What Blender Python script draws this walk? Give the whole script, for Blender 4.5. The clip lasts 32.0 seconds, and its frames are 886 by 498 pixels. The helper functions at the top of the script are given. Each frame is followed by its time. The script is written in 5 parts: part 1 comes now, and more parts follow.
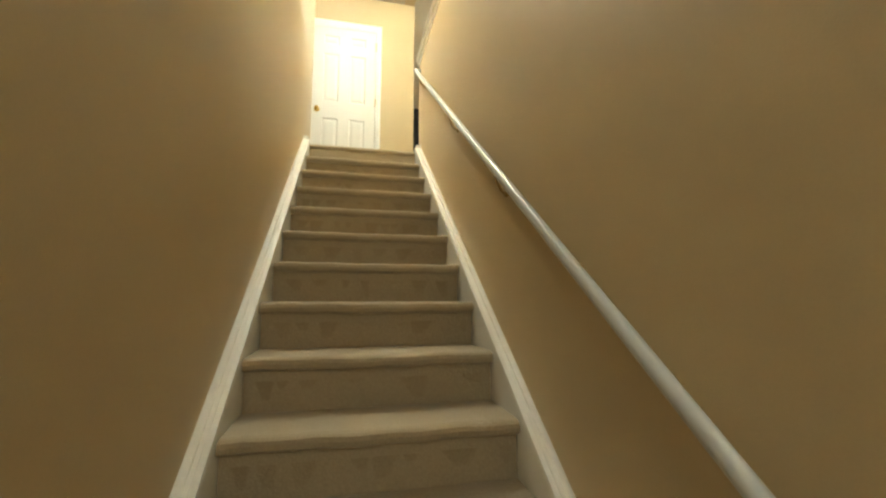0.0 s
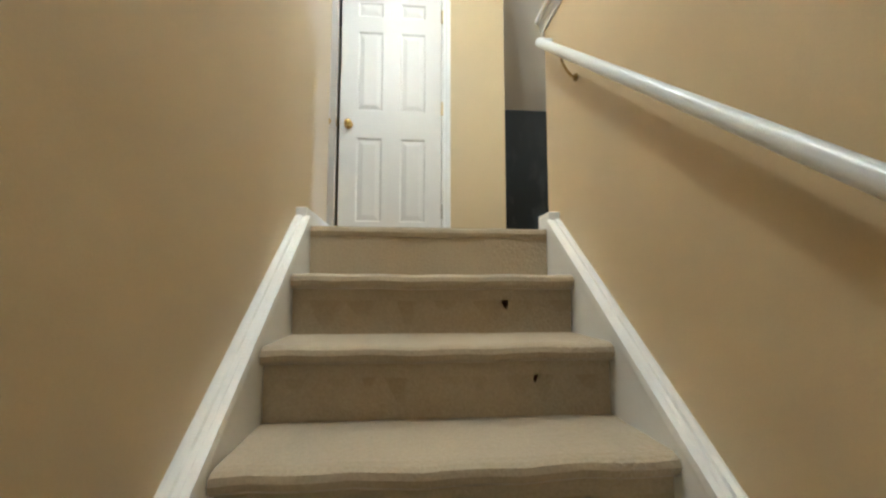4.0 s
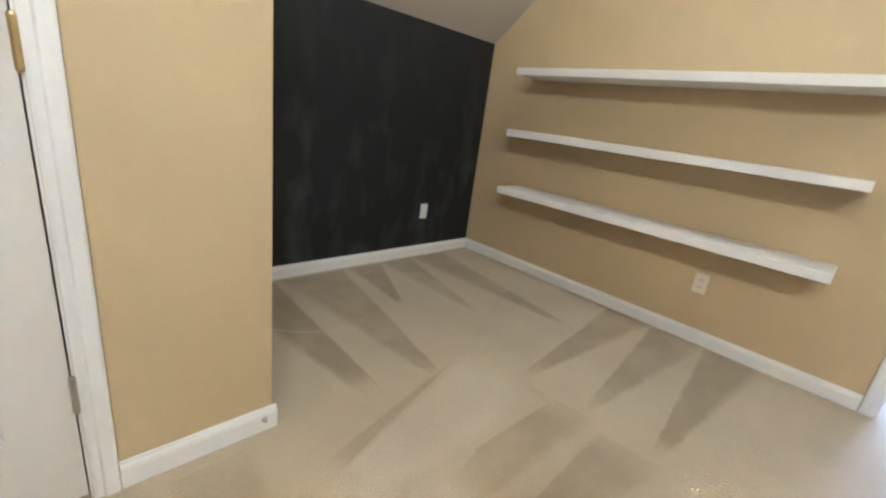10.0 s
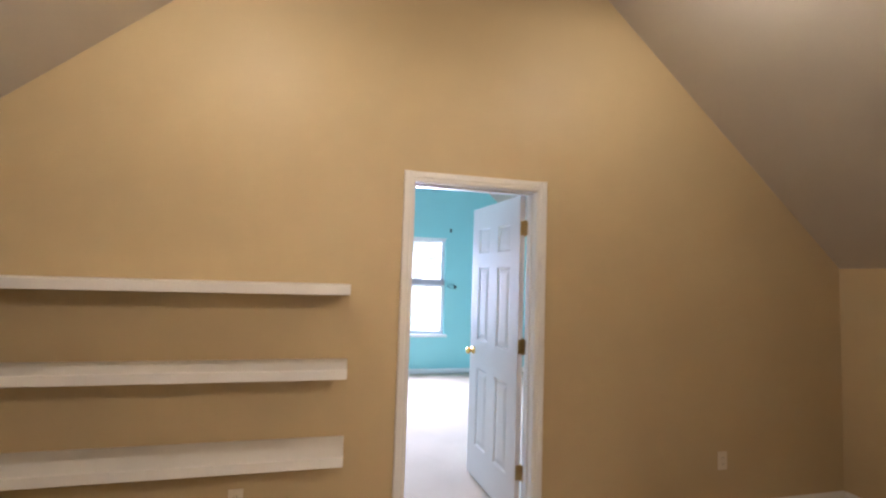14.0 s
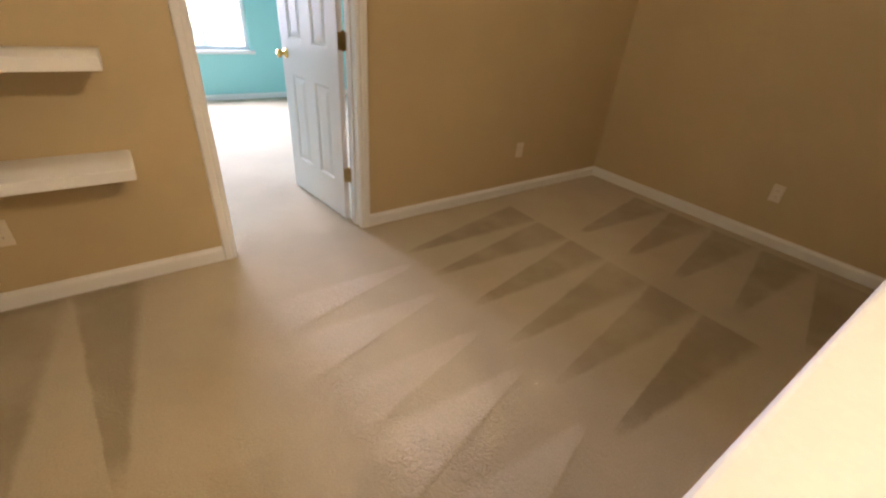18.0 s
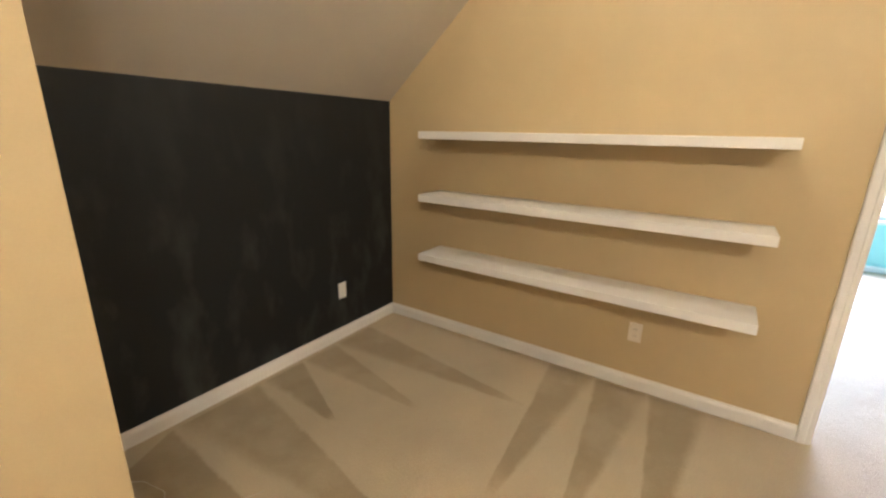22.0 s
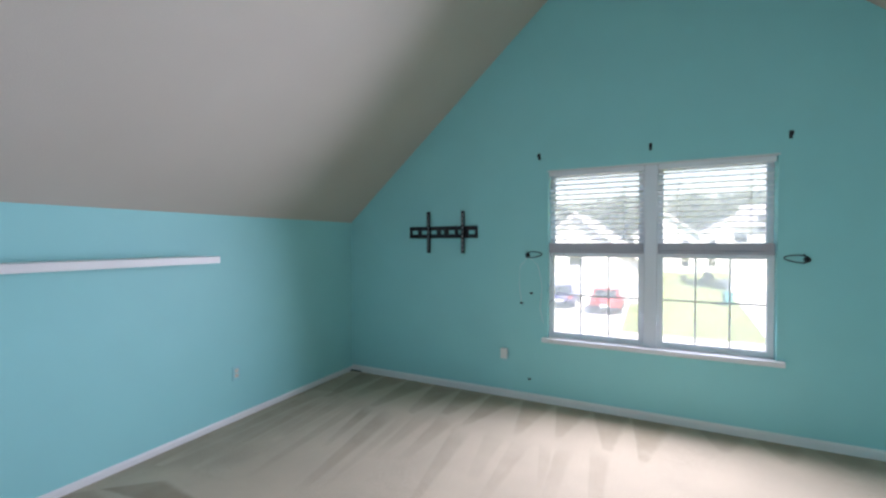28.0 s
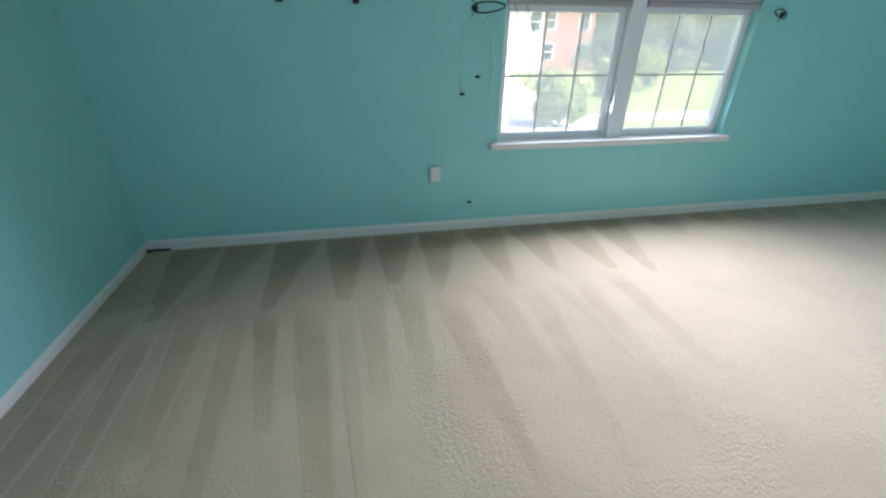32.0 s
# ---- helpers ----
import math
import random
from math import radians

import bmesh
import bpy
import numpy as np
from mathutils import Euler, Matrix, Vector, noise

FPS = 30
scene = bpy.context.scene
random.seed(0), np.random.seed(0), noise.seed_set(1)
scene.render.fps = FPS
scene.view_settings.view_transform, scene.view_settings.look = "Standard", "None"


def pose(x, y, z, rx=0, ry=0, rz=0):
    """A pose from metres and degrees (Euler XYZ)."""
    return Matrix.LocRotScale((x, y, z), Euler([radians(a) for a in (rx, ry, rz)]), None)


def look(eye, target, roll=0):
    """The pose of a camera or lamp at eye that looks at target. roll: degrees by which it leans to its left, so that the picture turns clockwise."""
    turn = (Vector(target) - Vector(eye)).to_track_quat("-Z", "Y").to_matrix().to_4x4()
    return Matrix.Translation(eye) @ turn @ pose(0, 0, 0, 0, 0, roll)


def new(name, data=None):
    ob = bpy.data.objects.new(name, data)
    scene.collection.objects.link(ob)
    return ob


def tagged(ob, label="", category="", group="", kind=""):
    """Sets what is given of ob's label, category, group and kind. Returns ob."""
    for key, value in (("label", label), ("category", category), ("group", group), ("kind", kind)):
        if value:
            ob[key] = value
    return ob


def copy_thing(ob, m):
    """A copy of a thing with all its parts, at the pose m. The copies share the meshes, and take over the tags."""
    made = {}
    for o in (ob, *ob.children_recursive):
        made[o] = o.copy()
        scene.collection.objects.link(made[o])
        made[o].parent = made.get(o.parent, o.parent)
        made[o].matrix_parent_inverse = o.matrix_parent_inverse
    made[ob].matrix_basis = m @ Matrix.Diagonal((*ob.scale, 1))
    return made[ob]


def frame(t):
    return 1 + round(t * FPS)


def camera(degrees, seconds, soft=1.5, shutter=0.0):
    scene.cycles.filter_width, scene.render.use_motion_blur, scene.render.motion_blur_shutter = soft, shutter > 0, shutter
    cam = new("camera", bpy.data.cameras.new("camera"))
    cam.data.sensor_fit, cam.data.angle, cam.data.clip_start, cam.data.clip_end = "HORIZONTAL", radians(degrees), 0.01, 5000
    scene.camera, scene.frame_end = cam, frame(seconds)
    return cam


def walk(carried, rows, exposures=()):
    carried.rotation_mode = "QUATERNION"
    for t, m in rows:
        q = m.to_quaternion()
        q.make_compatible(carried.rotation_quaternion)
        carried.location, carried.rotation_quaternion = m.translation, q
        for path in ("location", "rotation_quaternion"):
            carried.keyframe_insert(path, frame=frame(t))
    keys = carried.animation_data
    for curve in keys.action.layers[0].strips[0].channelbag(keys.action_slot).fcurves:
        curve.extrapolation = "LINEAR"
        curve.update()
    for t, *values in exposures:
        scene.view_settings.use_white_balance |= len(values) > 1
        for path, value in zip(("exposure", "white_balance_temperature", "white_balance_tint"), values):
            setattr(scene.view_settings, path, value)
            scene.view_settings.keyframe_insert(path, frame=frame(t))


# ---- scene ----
cam = camera(93.5, 32.0, 2.4)
PATH = [
    (0, (0.516, -3.518, -1.266), (0.96, -1.581, -1.038), 0.1),
    (0.5, (0.54, -3.11, -1.177), (0.78, -1.157, -0.82), 1.0),
    (1, (0.577, -2.721, -1.031), (0.725, -0.765, -0.639), 1.4),
    (1.5, (0.542, -2.477, -0.848), (0.767, -0.528, -0.46), 0.5),
    (2, (0.573, -2.264, -0.707), (0.753, -0.309, -0.33), 0.8),
    (2.5, (0.557, -2.067, -0.583), (0.705, -0.104, -0.227), -0.3),
    (4.5, (0.521, -1.371, -0.078), (0.711, 0.615, 0.063), 0.2),
    (5, (0.54, -1.184, 0.085), (0.683, 0.808, 0.194), -0.9),
    (5.5, (0.487, -1.015, 0.22), (0.76, 0.966, 0.262), 0.8),
    (6, (0.522, -0.881, 0.326), (0.844, 1.093, 0.33), 1.2),
    (6.5, (0.536, -0.76, 0.436), (0.878, 1.208, 0.341), 0.8),
    (7, (0.511, -0.551, 0.544), (1.136, 1.336, 0.319), 1.1),
    (7.5, (0.565, -0.373, 0.64), (1.37, 1.445, 0.425), 2.2),
    (8, (0.596, -0.246, 0.738), (1.603, 1.452, 0.418), 2.6),
    (8.5, (0.615, -0.115, 0.874), (1.813, 1.434, 0.466), 3.5),
    (9, (0.695, 0.021, 0.947), (1.931, 1.517, 0.464), 5.0),
    (9.5, (0.785, 0.126, 1.034), (1.991, 1.584, 0.388), 5.4),
    (10, (0.787, 0.289, 1.084), (2.157, 1.615, 0.479), 7.7),
    (10.5, (0.859, 0.366, 1.215), (2.331, 1.586, 0.627), 7.5),
    (11, (0.986, 0.481, 1.313), (2.503, 1.577, 0.607), 7.8),
    (11.5, (1.004, 0.589, 1.369), (2.67, 1.546, 0.811), 5.6),
    (12, (1.01, 0.663, 1.422), (2.846, 1.321, 0.98), 3.4),
    (12.5, (1.03, 0.638, 1.448), (2.975, 1.043, 1.21), 2.9),
    (13, (1.074, 0.535, 1.498), (3.066, 0.709, 1.467), 2.7),
    (13.5, (1.121, 0.41, 1.518), (3.116, 0.31, 1.612), 2.5),
    (14, (1.157, 0.312, 1.53), (3.104, -0.13, 1.646), 1.9),
    (14.5, (1.169, 0.238, 1.549), (3.0, -0.562, 1.618), 1.8),
    (15, (1.196, 0.198, 1.545), (2.832, -0.952, 1.523), 1.3),
    (15.5, (1.205, 0.186, 1.507), (2.618, -1.223, 1.372), 0.7),
    (16.5, (1.246, 0.204, 1.42), (2.31, -1.41, 0.904), 2.8),
    (17.5, (1.287, 0.222, 1.333), (2.529, -1.077, 0.455), 5.0),
    (18, (1.254, 0.236, 1.305), (2.619, -0.815, 0.290), 5.0),
    (18.5, (1.236, 0.270, 1.252), (2.740, -0.480, 0.176), 4.8),
    (19, (1.214, 0.303, 1.214), (2.809, -0.103, 0.078), 4.7),
    (19.5, (1.146, 0.325, 1.217), (2.774, 0.317, 0.054), 3.2),
    (20, (1.114, 0.391, 1.268), (2.699, 0.738, 0.099), 1.7),
    (20.5, (1.09, 0.454, 1.218), (2.658, 1.109, 0.163), 0.4),
    (21, (1.012, 0.51, 1.294), (2.536, 1.412, 0.366), 0.4),
    (21.5, (1.001, 0.531, 1.295), (2.547, 1.592, 0.598), 1.3),
    (22, (1.041, 0.523, 1.454), (2.643, 1.59, 0.912), 1.0),
    (22.5, (1.124, 0.522, 1.374), (2.912, 1.353, 1.04), 1.3),
    (23, (1.398, 0.577, 1.46), (3.312, 0.93, 1.0), -0.5),
    (23.5, (1.532, 0.467, 1.316), (3.466, 0.311, 0.829), -1.0),
    (24, (1.865, 0.31, 1.373), (3.683, -0.162, 0.686), 0.1),
    (24.5, (2.224, 0.17, 1.333), (3.947, -0.537, 0.602), -0.6),
    (26.5, (3.378, -0.302, 1.409), (5.355, -0.508, 1.187), 0.0),
    (27, (3.53, -0.41, 1.381), (5.523, -0.243, 1.378), 0.5),
    (27.5, (3.627, -0.417, 1.419), (5.553, 0.12, 1.453), 0.7),
    (28, (3.765, -0.363, 1.453), (5.556, 0.528, 1.415), -0.1),
    (28.5, (3.816, -0.178, 1.435), (5.388, 1.053, 1.32), -0.5),
    (29, (4.076, -0.109, 1.435), (5.301, 1.441, 1.124), 0.7),
    (29.5, (4.254, 0.119, 1.392), (5.334, 1.697, 0.805), 0.9),
    (30, (4.371, 0.458, 1.391), (5.514, 1.877, 0.567), -0.6),
    (30.5, (4.566, 0.664, 1.313), (5.817, 1.869, 0.321), -1.9),
    (31, (4.744, 0.943, 1.267), (6.208, 1.743, 0.163), -1.5),
    (31.5, (4.882, 1.11, 1.322), (6.509, 1.356, 0.186), -1.5),
    (32, (4.961, 1.28, 1.268), (6.682, 0.947, 0.304), 0.8),
]
EXPOSURES = [
    (0.0, 4.65, 5650, -3), (1.0, 4.65, 4950, 2), (2.5, 4.40, 4800, 4), (5.0, 4.10, 4700, 5), (7.0, 4.15, 4700, 5), (8.5, 4.05, 4700, 8), (9.5, 4.20, 4700, 10), (11.0, 4.00, 5350, 13),
    (12.0, 3.95, 6000, 18), (13.0, 3.55, 5950, 25), (15.0, 3.45, 5900, 22), (18.0, 3.45, 6850, 20), (20.0, 3.65, 6050, 9), (21.0, 4.05, 6700, 16), (22.0, 4.05, 5950, 16), (23.0, 3.80, 6450, 21), (24.0, 3.50, 6550, 25), (25.5, 3.15, 6850, 18), (26.5, 2.75, 6950, 13),
    (27.0, 2.65, 6850, 11), (28.0, 2.46, 6700, 17), (28.5, 2.27, 6800, 14), (29.0, 2.40, 6750, 13), (30.0, 2.77, 6450, 15), (31.0, 2.60, 6150, 16), (32.0, 2.45, 6650, 10),
]
walk(cam, [(t, look(eye, target, roll)) for t, eye, target, roll in PATH], EXPOSURES)

# ---- world, sun, lamps ----
world = bpy.data.worlds.new("sky")
scene.world = world
world.use_nodes = True
_wn = world.node_tree.nodes
_sky = _wn.new("ShaderNodeTexSky")
_sky.sky_type = "NISHITA"
_sky.sun_disc = False
_sky.sun_elevation = radians(48)
_sky.sun_rotation = radians(200)
_sky.air_density = 1.2
_sky.dust_density = 3.0
world.node_tree.links.new(_sky.outputs[0], _wn["Background"].inputs[0])
_wn["Background"].inputs[1].default_value = 0.085
_sun = bpy.data.lights.new("sun", "SUN")
_sun.energy, _sun.angle, _sun.color = 3.1, radians(8), (1.0, 0.96, 0.9)
sun = new("sun", _sun)
sun.matrix_world = look((0, 0, 0), (0.55, 0.45, -0.8))


def area(name, m, w, h, power, color):
    d = bpy.data.lights.new(name, "AREA")
    d.shape, d.size, d.size_y, d.energy, d.color = "RECTANGLE", w, h, power, color
    ob = new(name, d)
    ob.matrix_world = m
    return ob


def bulb(name, x, y, z, power, color, r=0.06):
    d = bpy.data.lights.new(name, "POINT")
    d.energy, d.color, d.shadow_soft_size = power, color, r
    ob = new(name, d)
    ob.location = (x, y, z)
    return ob


# sky light standing in the bedroom window
area("window_light", look((7.44, -0.36, 1.30), (4.44, -0.40, 0.74)), 1.5, 1.1, 21.5, (0.72, 0.755, 1.0)).data.spread = radians(152)
# loft lamps inferred from wall highlights, in assumed pendants; unseen hall lamps by the stairs
WARM = (1.0, 0.88, 0.65)
for _y, _z, _p in ((0.95, 2.98, 2.1), (-1.25, 3.08, 1.9)):
    bulb("loft_bulb", 2.45, _y, _z, _p, WARM, 0.03)
# out-of-view lamps added to brighten the landing and the stairs
bulb("landing_bulb", 0.46, 0.22, 2.34, 1.25, (1.0, 0.88, 0.69))
bulb("stair_bulb", 0.27, -0.85, 2.34, 3.0, (1.0, 0.92, 0.71))
# weak added fill at the stair foot, no known source
bulb("lower_bulb", 0.6, -4.9, -0.42, 0.04, (1.0, 0.82, 0.52))

# ---- materials ----


def mat(name, color, rough=0.6, metal=0.0, bump=0.0, scale=60.0, vary=0.06, spec=0.4, blotch=3.0, coat=0.0):
    """Paint, plaster, metal: a base colour with blotches and grain at two scales, and fine relief."""
    m = bpy.data.materials.new(name)
    m.use_nodes = True
    nt = m.node_tree
    b = nt.nodes["Principled BSDF"]
    tc = nt.nodes.new("ShaderNodeTexCoord")
    n1 = nt.nodes.new("ShaderNodeTexNoise")
    n1.inputs["Scale"].default_value = blotch
    n1.inputs["Detail"].default_value = 4
    n2 = nt.nodes.new("ShaderNodeTexNoise")
    n2.inputs["Scale"].default_value = scale
    n2.inputs["Detail"].default_value = 3
    for n in (n1, n2):
        nt.links.new(tc.outputs["Object"], n.inputs["Vector"])
    add = nt.nodes.new("ShaderNodeMath")
    add.operation = "ADD"
    nt.links.new(n1.outputs[0], add.inputs[0])
    nt.links.new(n2.outputs[0], add.inputs[1])
    mr = nt.nodes.new("ShaderNodeMapRange")
    mr.inputs[1].default_value, mr.inputs[2].default_value = 0.6, 1.4
    mr.inputs[3].default_value, mr.inputs[4].default_value = 1 - vary, 1 + vary
    nt.links.new(add.outputs[0], mr.inputs[0])
    mul = nt.nodes.new("ShaderNodeVectorMath")
    mul.operation = "SCALE"
    mul.inputs[0].default_value = color
    nt.links.new(mr.outputs[0], mul.inputs["Scale"])
    nt.links.new(mul.outputs[0], b.inputs["Base Color"])
    b.inputs["Roughness"].default_value = rough
    b.inputs["Metallic"].default_value = metal
    b.inputs["Specular IOR Level"].default_value = spec
    b.inputs["Coat Weight"].default_value = coat
    if bump:
        bp = nt.nodes.new("ShaderNodeBump")
        bp.inputs["Strength"].default_value = bump
        bp.inputs["Distance"].default_value = 0.002
        nt.links.new(n2.outputs[0], bp.inputs["Height"])
        nt.links.new(bp.outputs[0], b.inputs["Normal"])
    return m


def emission(name, color, strength):
    m = bpy.data.materials.new(name)
    m.use_nodes = True
    b = m.node_tree.nodes["Principled BSDF"]
    b.inputs["Base Color"].default_value = (*color, 1)
    b.inputs["Emission Color"].default_value = (*color, 1)
    b.inputs["Emission Strength"].default_value = strength
    return m


TAN = mat("tan_wall_paint", (0.54, 0.425, 0.245), 0.48, bump=0.14, scale=220, vary=0.03, spec=0.3)
PALE = mat("pale_wall_paint", (0.47, 0.60, 0.65), 0.5, bump=0.2, scale=220, vary=0.03)
TEAL = mat("teal_wall_paint", (0.31, 0.675, 0.66), 0.5, bump=0.25, scale=220, vary=0.03, spec=0.35)
CEIL = mat("ceiling_paint", (0.545, 0.495, 0.415), 0.85, bump=0.5, scale=160, vary=0.03, spec=0.2)
WHITE = mat("white_trim_paint", (0.78, 0.77, 0.74), 0.38, bump=0.1, scale=90, vary=0.03)
DOORW = mat("white_door_paint", (0.68, 0.65, 0.60), 0.42, bump=0.2, scale=70, vary=0.025)
RAILW = mat("white_rail_enamel", (0.62, 0.64, 0.65), 0.28, bump=0.1, scale=90, vary=0.03)
CHALK = mat("chalkboard_paint", (0.016, 0.018, 0.020), 0.6, bump=0.2, scale=200, vary=0.35, spec=0.35, blotch=2.2)
_nt = CHALK.node_tree
_tc = _nt.nodes.new("ShaderNodeTexCoord")
_mp = _nt.nodes.new("ShaderNodeMapping")
_mp.inputs["Scale"].default_value = (2.6, 1.0, 1.25)
_nz = _nt.nodes.new("ShaderNodeTexNoise")
_nz.inputs["Scale"].default_value, _nz.inputs["Detail"].default_value, _nz.inputs["Distortion"].default_value = 1.9, 5, 0.12
_rp = _nt.nodes.new("ShaderNodeMapRange")
_rp.inputs[1].default_value, _rp.inputs[2].default_value = 0.51, 0.84
_mx = _nt.nodes.new("ShaderNodeMix")
_mx.data_type = "RGBA"
_mx.inputs[6].default_value, _mx.inputs[7].default_value = (0.008, 0.0095, 0.0105, 1), (0.056, 0.061, 0.060, 1)
_nt.links.new(_tc.outputs["Object"], _mp.inputs[0])
_nt.links.new(_mp.outputs[0], _nz.inputs["Vector"])
_nt.links.new(_nz.outputs[0], _rp.inputs[0])
_sx = _nt.nodes.new("ShaderNodeSeparateXYZ")
_reach = _nt.nodes.new("ShaderNodeMapRange")
_reach.inputs[1].default_value, _reach.inputs[2].default_value = 1.45, 0.75
_reach.inputs[3].default_value, _reach.inputs[4].default_value = 0.25, 1.0
_smear = _nt.nodes.new("ShaderNodeMath")
_smear.operation = "MULTIPLY"
_nt.links.new(_tc.outputs["Object"], _sx.inputs[0])
_nt.links.new(_sx.outputs[2], _reach.inputs[0])
_nt.links.new(_rp.outputs[0], _smear.inputs[0])
_nt.links.new(_reach.outputs[0], _smear.inputs[1])
_nt.links.new(_smear.outputs[0], _mx.inputs[0])
_nt.links.new(_mx.outputs[2], _nt.nodes["Principled BSDF"].inputs["Base Color"])
BRASS = mat("polished_brass", (0.78, 0.55, 0.18), 0.2, metal=1.0, vary=0.05)
AGED = mat("aged_brass", (0.36, 0.25, 0.10), 0.4, metal=1.0, vary=0.12)
SATIN = mat("satin_brass", (0.56, 0.43, 0.20), 0.38, metal=1.0, vary=0.1)
STEEL = mat("hinge_steel", (0.55, 0.52, 0.46), 0.35, metal=1.0, vary=0.05)
BLACK = mat("black_steel", (0.012, 0.012, 0.014), 0.45, vary=0.1)
PLATE = mat("white_plastic", (0.78, 0.77, 0.73), 0.3, vary=0.02)
VINYL = mat("white_vinyl", (0.80, 0.82, 0.84), 0.35, vary=0.02)
DARK = mat("dark_gap", (0.02, 0.018, 0.015), 0.9, vary=0.1)
GREY = mat("grey_plastic", (0.42, 0.42, 0.42), 0.4, vary=0.05)


def carpet(name, color, stroke=None):
    """Cut-pile carpet. With a stroke colour it is the pile laid over by the vacuum: it takes on that colour as far as the
    stroke's own weight goes, with one crisp edge, one soft edge and a worn tip."""
    m = mat(name, color, 0.95, bump=0.0, scale=150, vary=0.15, spec=0.08, blotch=2.2)
    nt = m.node_tree
    b = nt.nodes["Principled BSDF"]
    tc = nt.nodes.new("ShaderNodeTexCoord")

    def noise(scale, detail, rough=0.6):
        n = nt.nodes.new("ShaderNodeTexNoise")
        n.inputs["Scale"].default_value, n.inputs["Detail"].default_value, n.inputs["Roughness"].default_value = scale, detail, rough
        nt.links.new(tc.outputs["Object"], n.inputs["Vector"])
        return n.outputs[0]

    def math_node(op, x, y):
        n = nt.nodes.new("ShaderNodeMath")
        n.operation = op
        for k, v in enumerate((x, y)):
            if isinstance(v, (int, float)):
                n.inputs[k].default_value = v
            else:
                nt.links.new(v, n.inputs[k])
        return n.outputs[0]

    def ramp(v, lo, hi, to0=0.0, to1=1.0):
        n = nt.nodes.new("ShaderNodeMapRange")
        n.interpolation_type = "SMOOTHSTEP"
        n.inputs[1].default_value, n.inputs[2].default_value, n.inputs[3].default_value, n.inputs[4].default_value = lo, hi, to0, to1
        nt.links.new(v, n.inputs[0])
        return n.outputs[0]

    # tufts: fine fibre noise everywhere, curled clumps where the pile is roughed up
    worm = math_node("ABSOLUTE", math_node("SUBTRACT", noise(36, 2, 0.5), 0.5), 0.0)
    tuft = math_node("ADD", ramp(worm, 0.0, 0.08, 0.0, 0.35), noise(58, 4, 0.6))
    clumps = math_node("MULTIPLY", tuft, ramp(noise(1.5, 3), 0.50, 0.68, 0.16, 1.15))
    height = math_node("ADD", clumps, math_node("MULTIPLY", noise(150, 3, 0.6), 0.5))
    bp = nt.nodes.new("ShaderNodeBump")
    bp.inputs["Strength"].default_value = 0.55
    bp.inputs["Distance"].default_value = 0.007
    nt.links.new(height, bp.inputs["Height"])
    nt.links.new(bp.outputs[0], b.inputs["Normal"])
    b.inputs["Sheen Weight"].default_value = 0.25
    b.inputs["Sheen Roughness"].default_value = 0.6
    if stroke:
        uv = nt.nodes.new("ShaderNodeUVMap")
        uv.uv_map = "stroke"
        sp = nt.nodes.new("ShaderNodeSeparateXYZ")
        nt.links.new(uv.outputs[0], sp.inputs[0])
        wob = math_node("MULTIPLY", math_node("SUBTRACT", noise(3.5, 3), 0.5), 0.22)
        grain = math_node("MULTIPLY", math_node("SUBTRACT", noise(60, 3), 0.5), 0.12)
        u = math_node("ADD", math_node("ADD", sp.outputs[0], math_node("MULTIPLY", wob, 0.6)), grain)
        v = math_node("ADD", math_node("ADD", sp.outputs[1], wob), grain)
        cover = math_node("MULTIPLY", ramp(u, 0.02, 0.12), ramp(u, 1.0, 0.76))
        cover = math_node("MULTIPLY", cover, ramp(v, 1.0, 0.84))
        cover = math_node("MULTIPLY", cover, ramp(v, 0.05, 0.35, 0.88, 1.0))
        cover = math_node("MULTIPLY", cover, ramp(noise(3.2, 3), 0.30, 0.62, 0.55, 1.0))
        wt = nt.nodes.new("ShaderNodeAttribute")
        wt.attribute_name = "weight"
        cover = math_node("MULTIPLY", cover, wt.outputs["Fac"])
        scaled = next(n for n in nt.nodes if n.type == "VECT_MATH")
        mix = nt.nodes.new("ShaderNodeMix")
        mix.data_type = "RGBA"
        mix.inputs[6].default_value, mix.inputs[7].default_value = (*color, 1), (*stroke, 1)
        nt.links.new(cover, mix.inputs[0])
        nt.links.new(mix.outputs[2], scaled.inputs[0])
    return m


PILE = (0.435, 0.360, 0.242)
CARPET = carpet("beige_cut_pile_carpet", PILE)
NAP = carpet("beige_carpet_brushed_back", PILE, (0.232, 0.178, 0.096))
NAP_LIGHT = carpet("beige_carpet_brushed_forward", PILE, (0.60, 0.53, 0.43))

# ---- mesh helpers ----


def mesh_object(name, bm, material, parent=None, label=""):
    me = bpy.data.meshes.new(name)
    bmesh.ops.recalc_face_normals(bm, faces=bm.faces)
    bm.to_mesh(me)
    bm.free()
    for one in material if isinstance(material, (list, tuple)) else [material]:
        me.materials.append(one)
    ob = new(name, me)
    if parent:
        ob.parent = parent
    if label:
        ob["label"] = label
    return ob


def part(name, bm, material, parent, label=""):
    return mesh_object(name, bm, material, parent, label)


def thing(name, at, label, category, group="", kind=""):
    ob = new(name)
    ob.matrix_basis = at if isinstance(at, Matrix) else pose(*at)
    return tagged(ob, label, category, group, kind)


def setting(name, bm, material, label="", category=""):
    return tagged(mesh_object(name, bm, material), label, category, "", "structure")


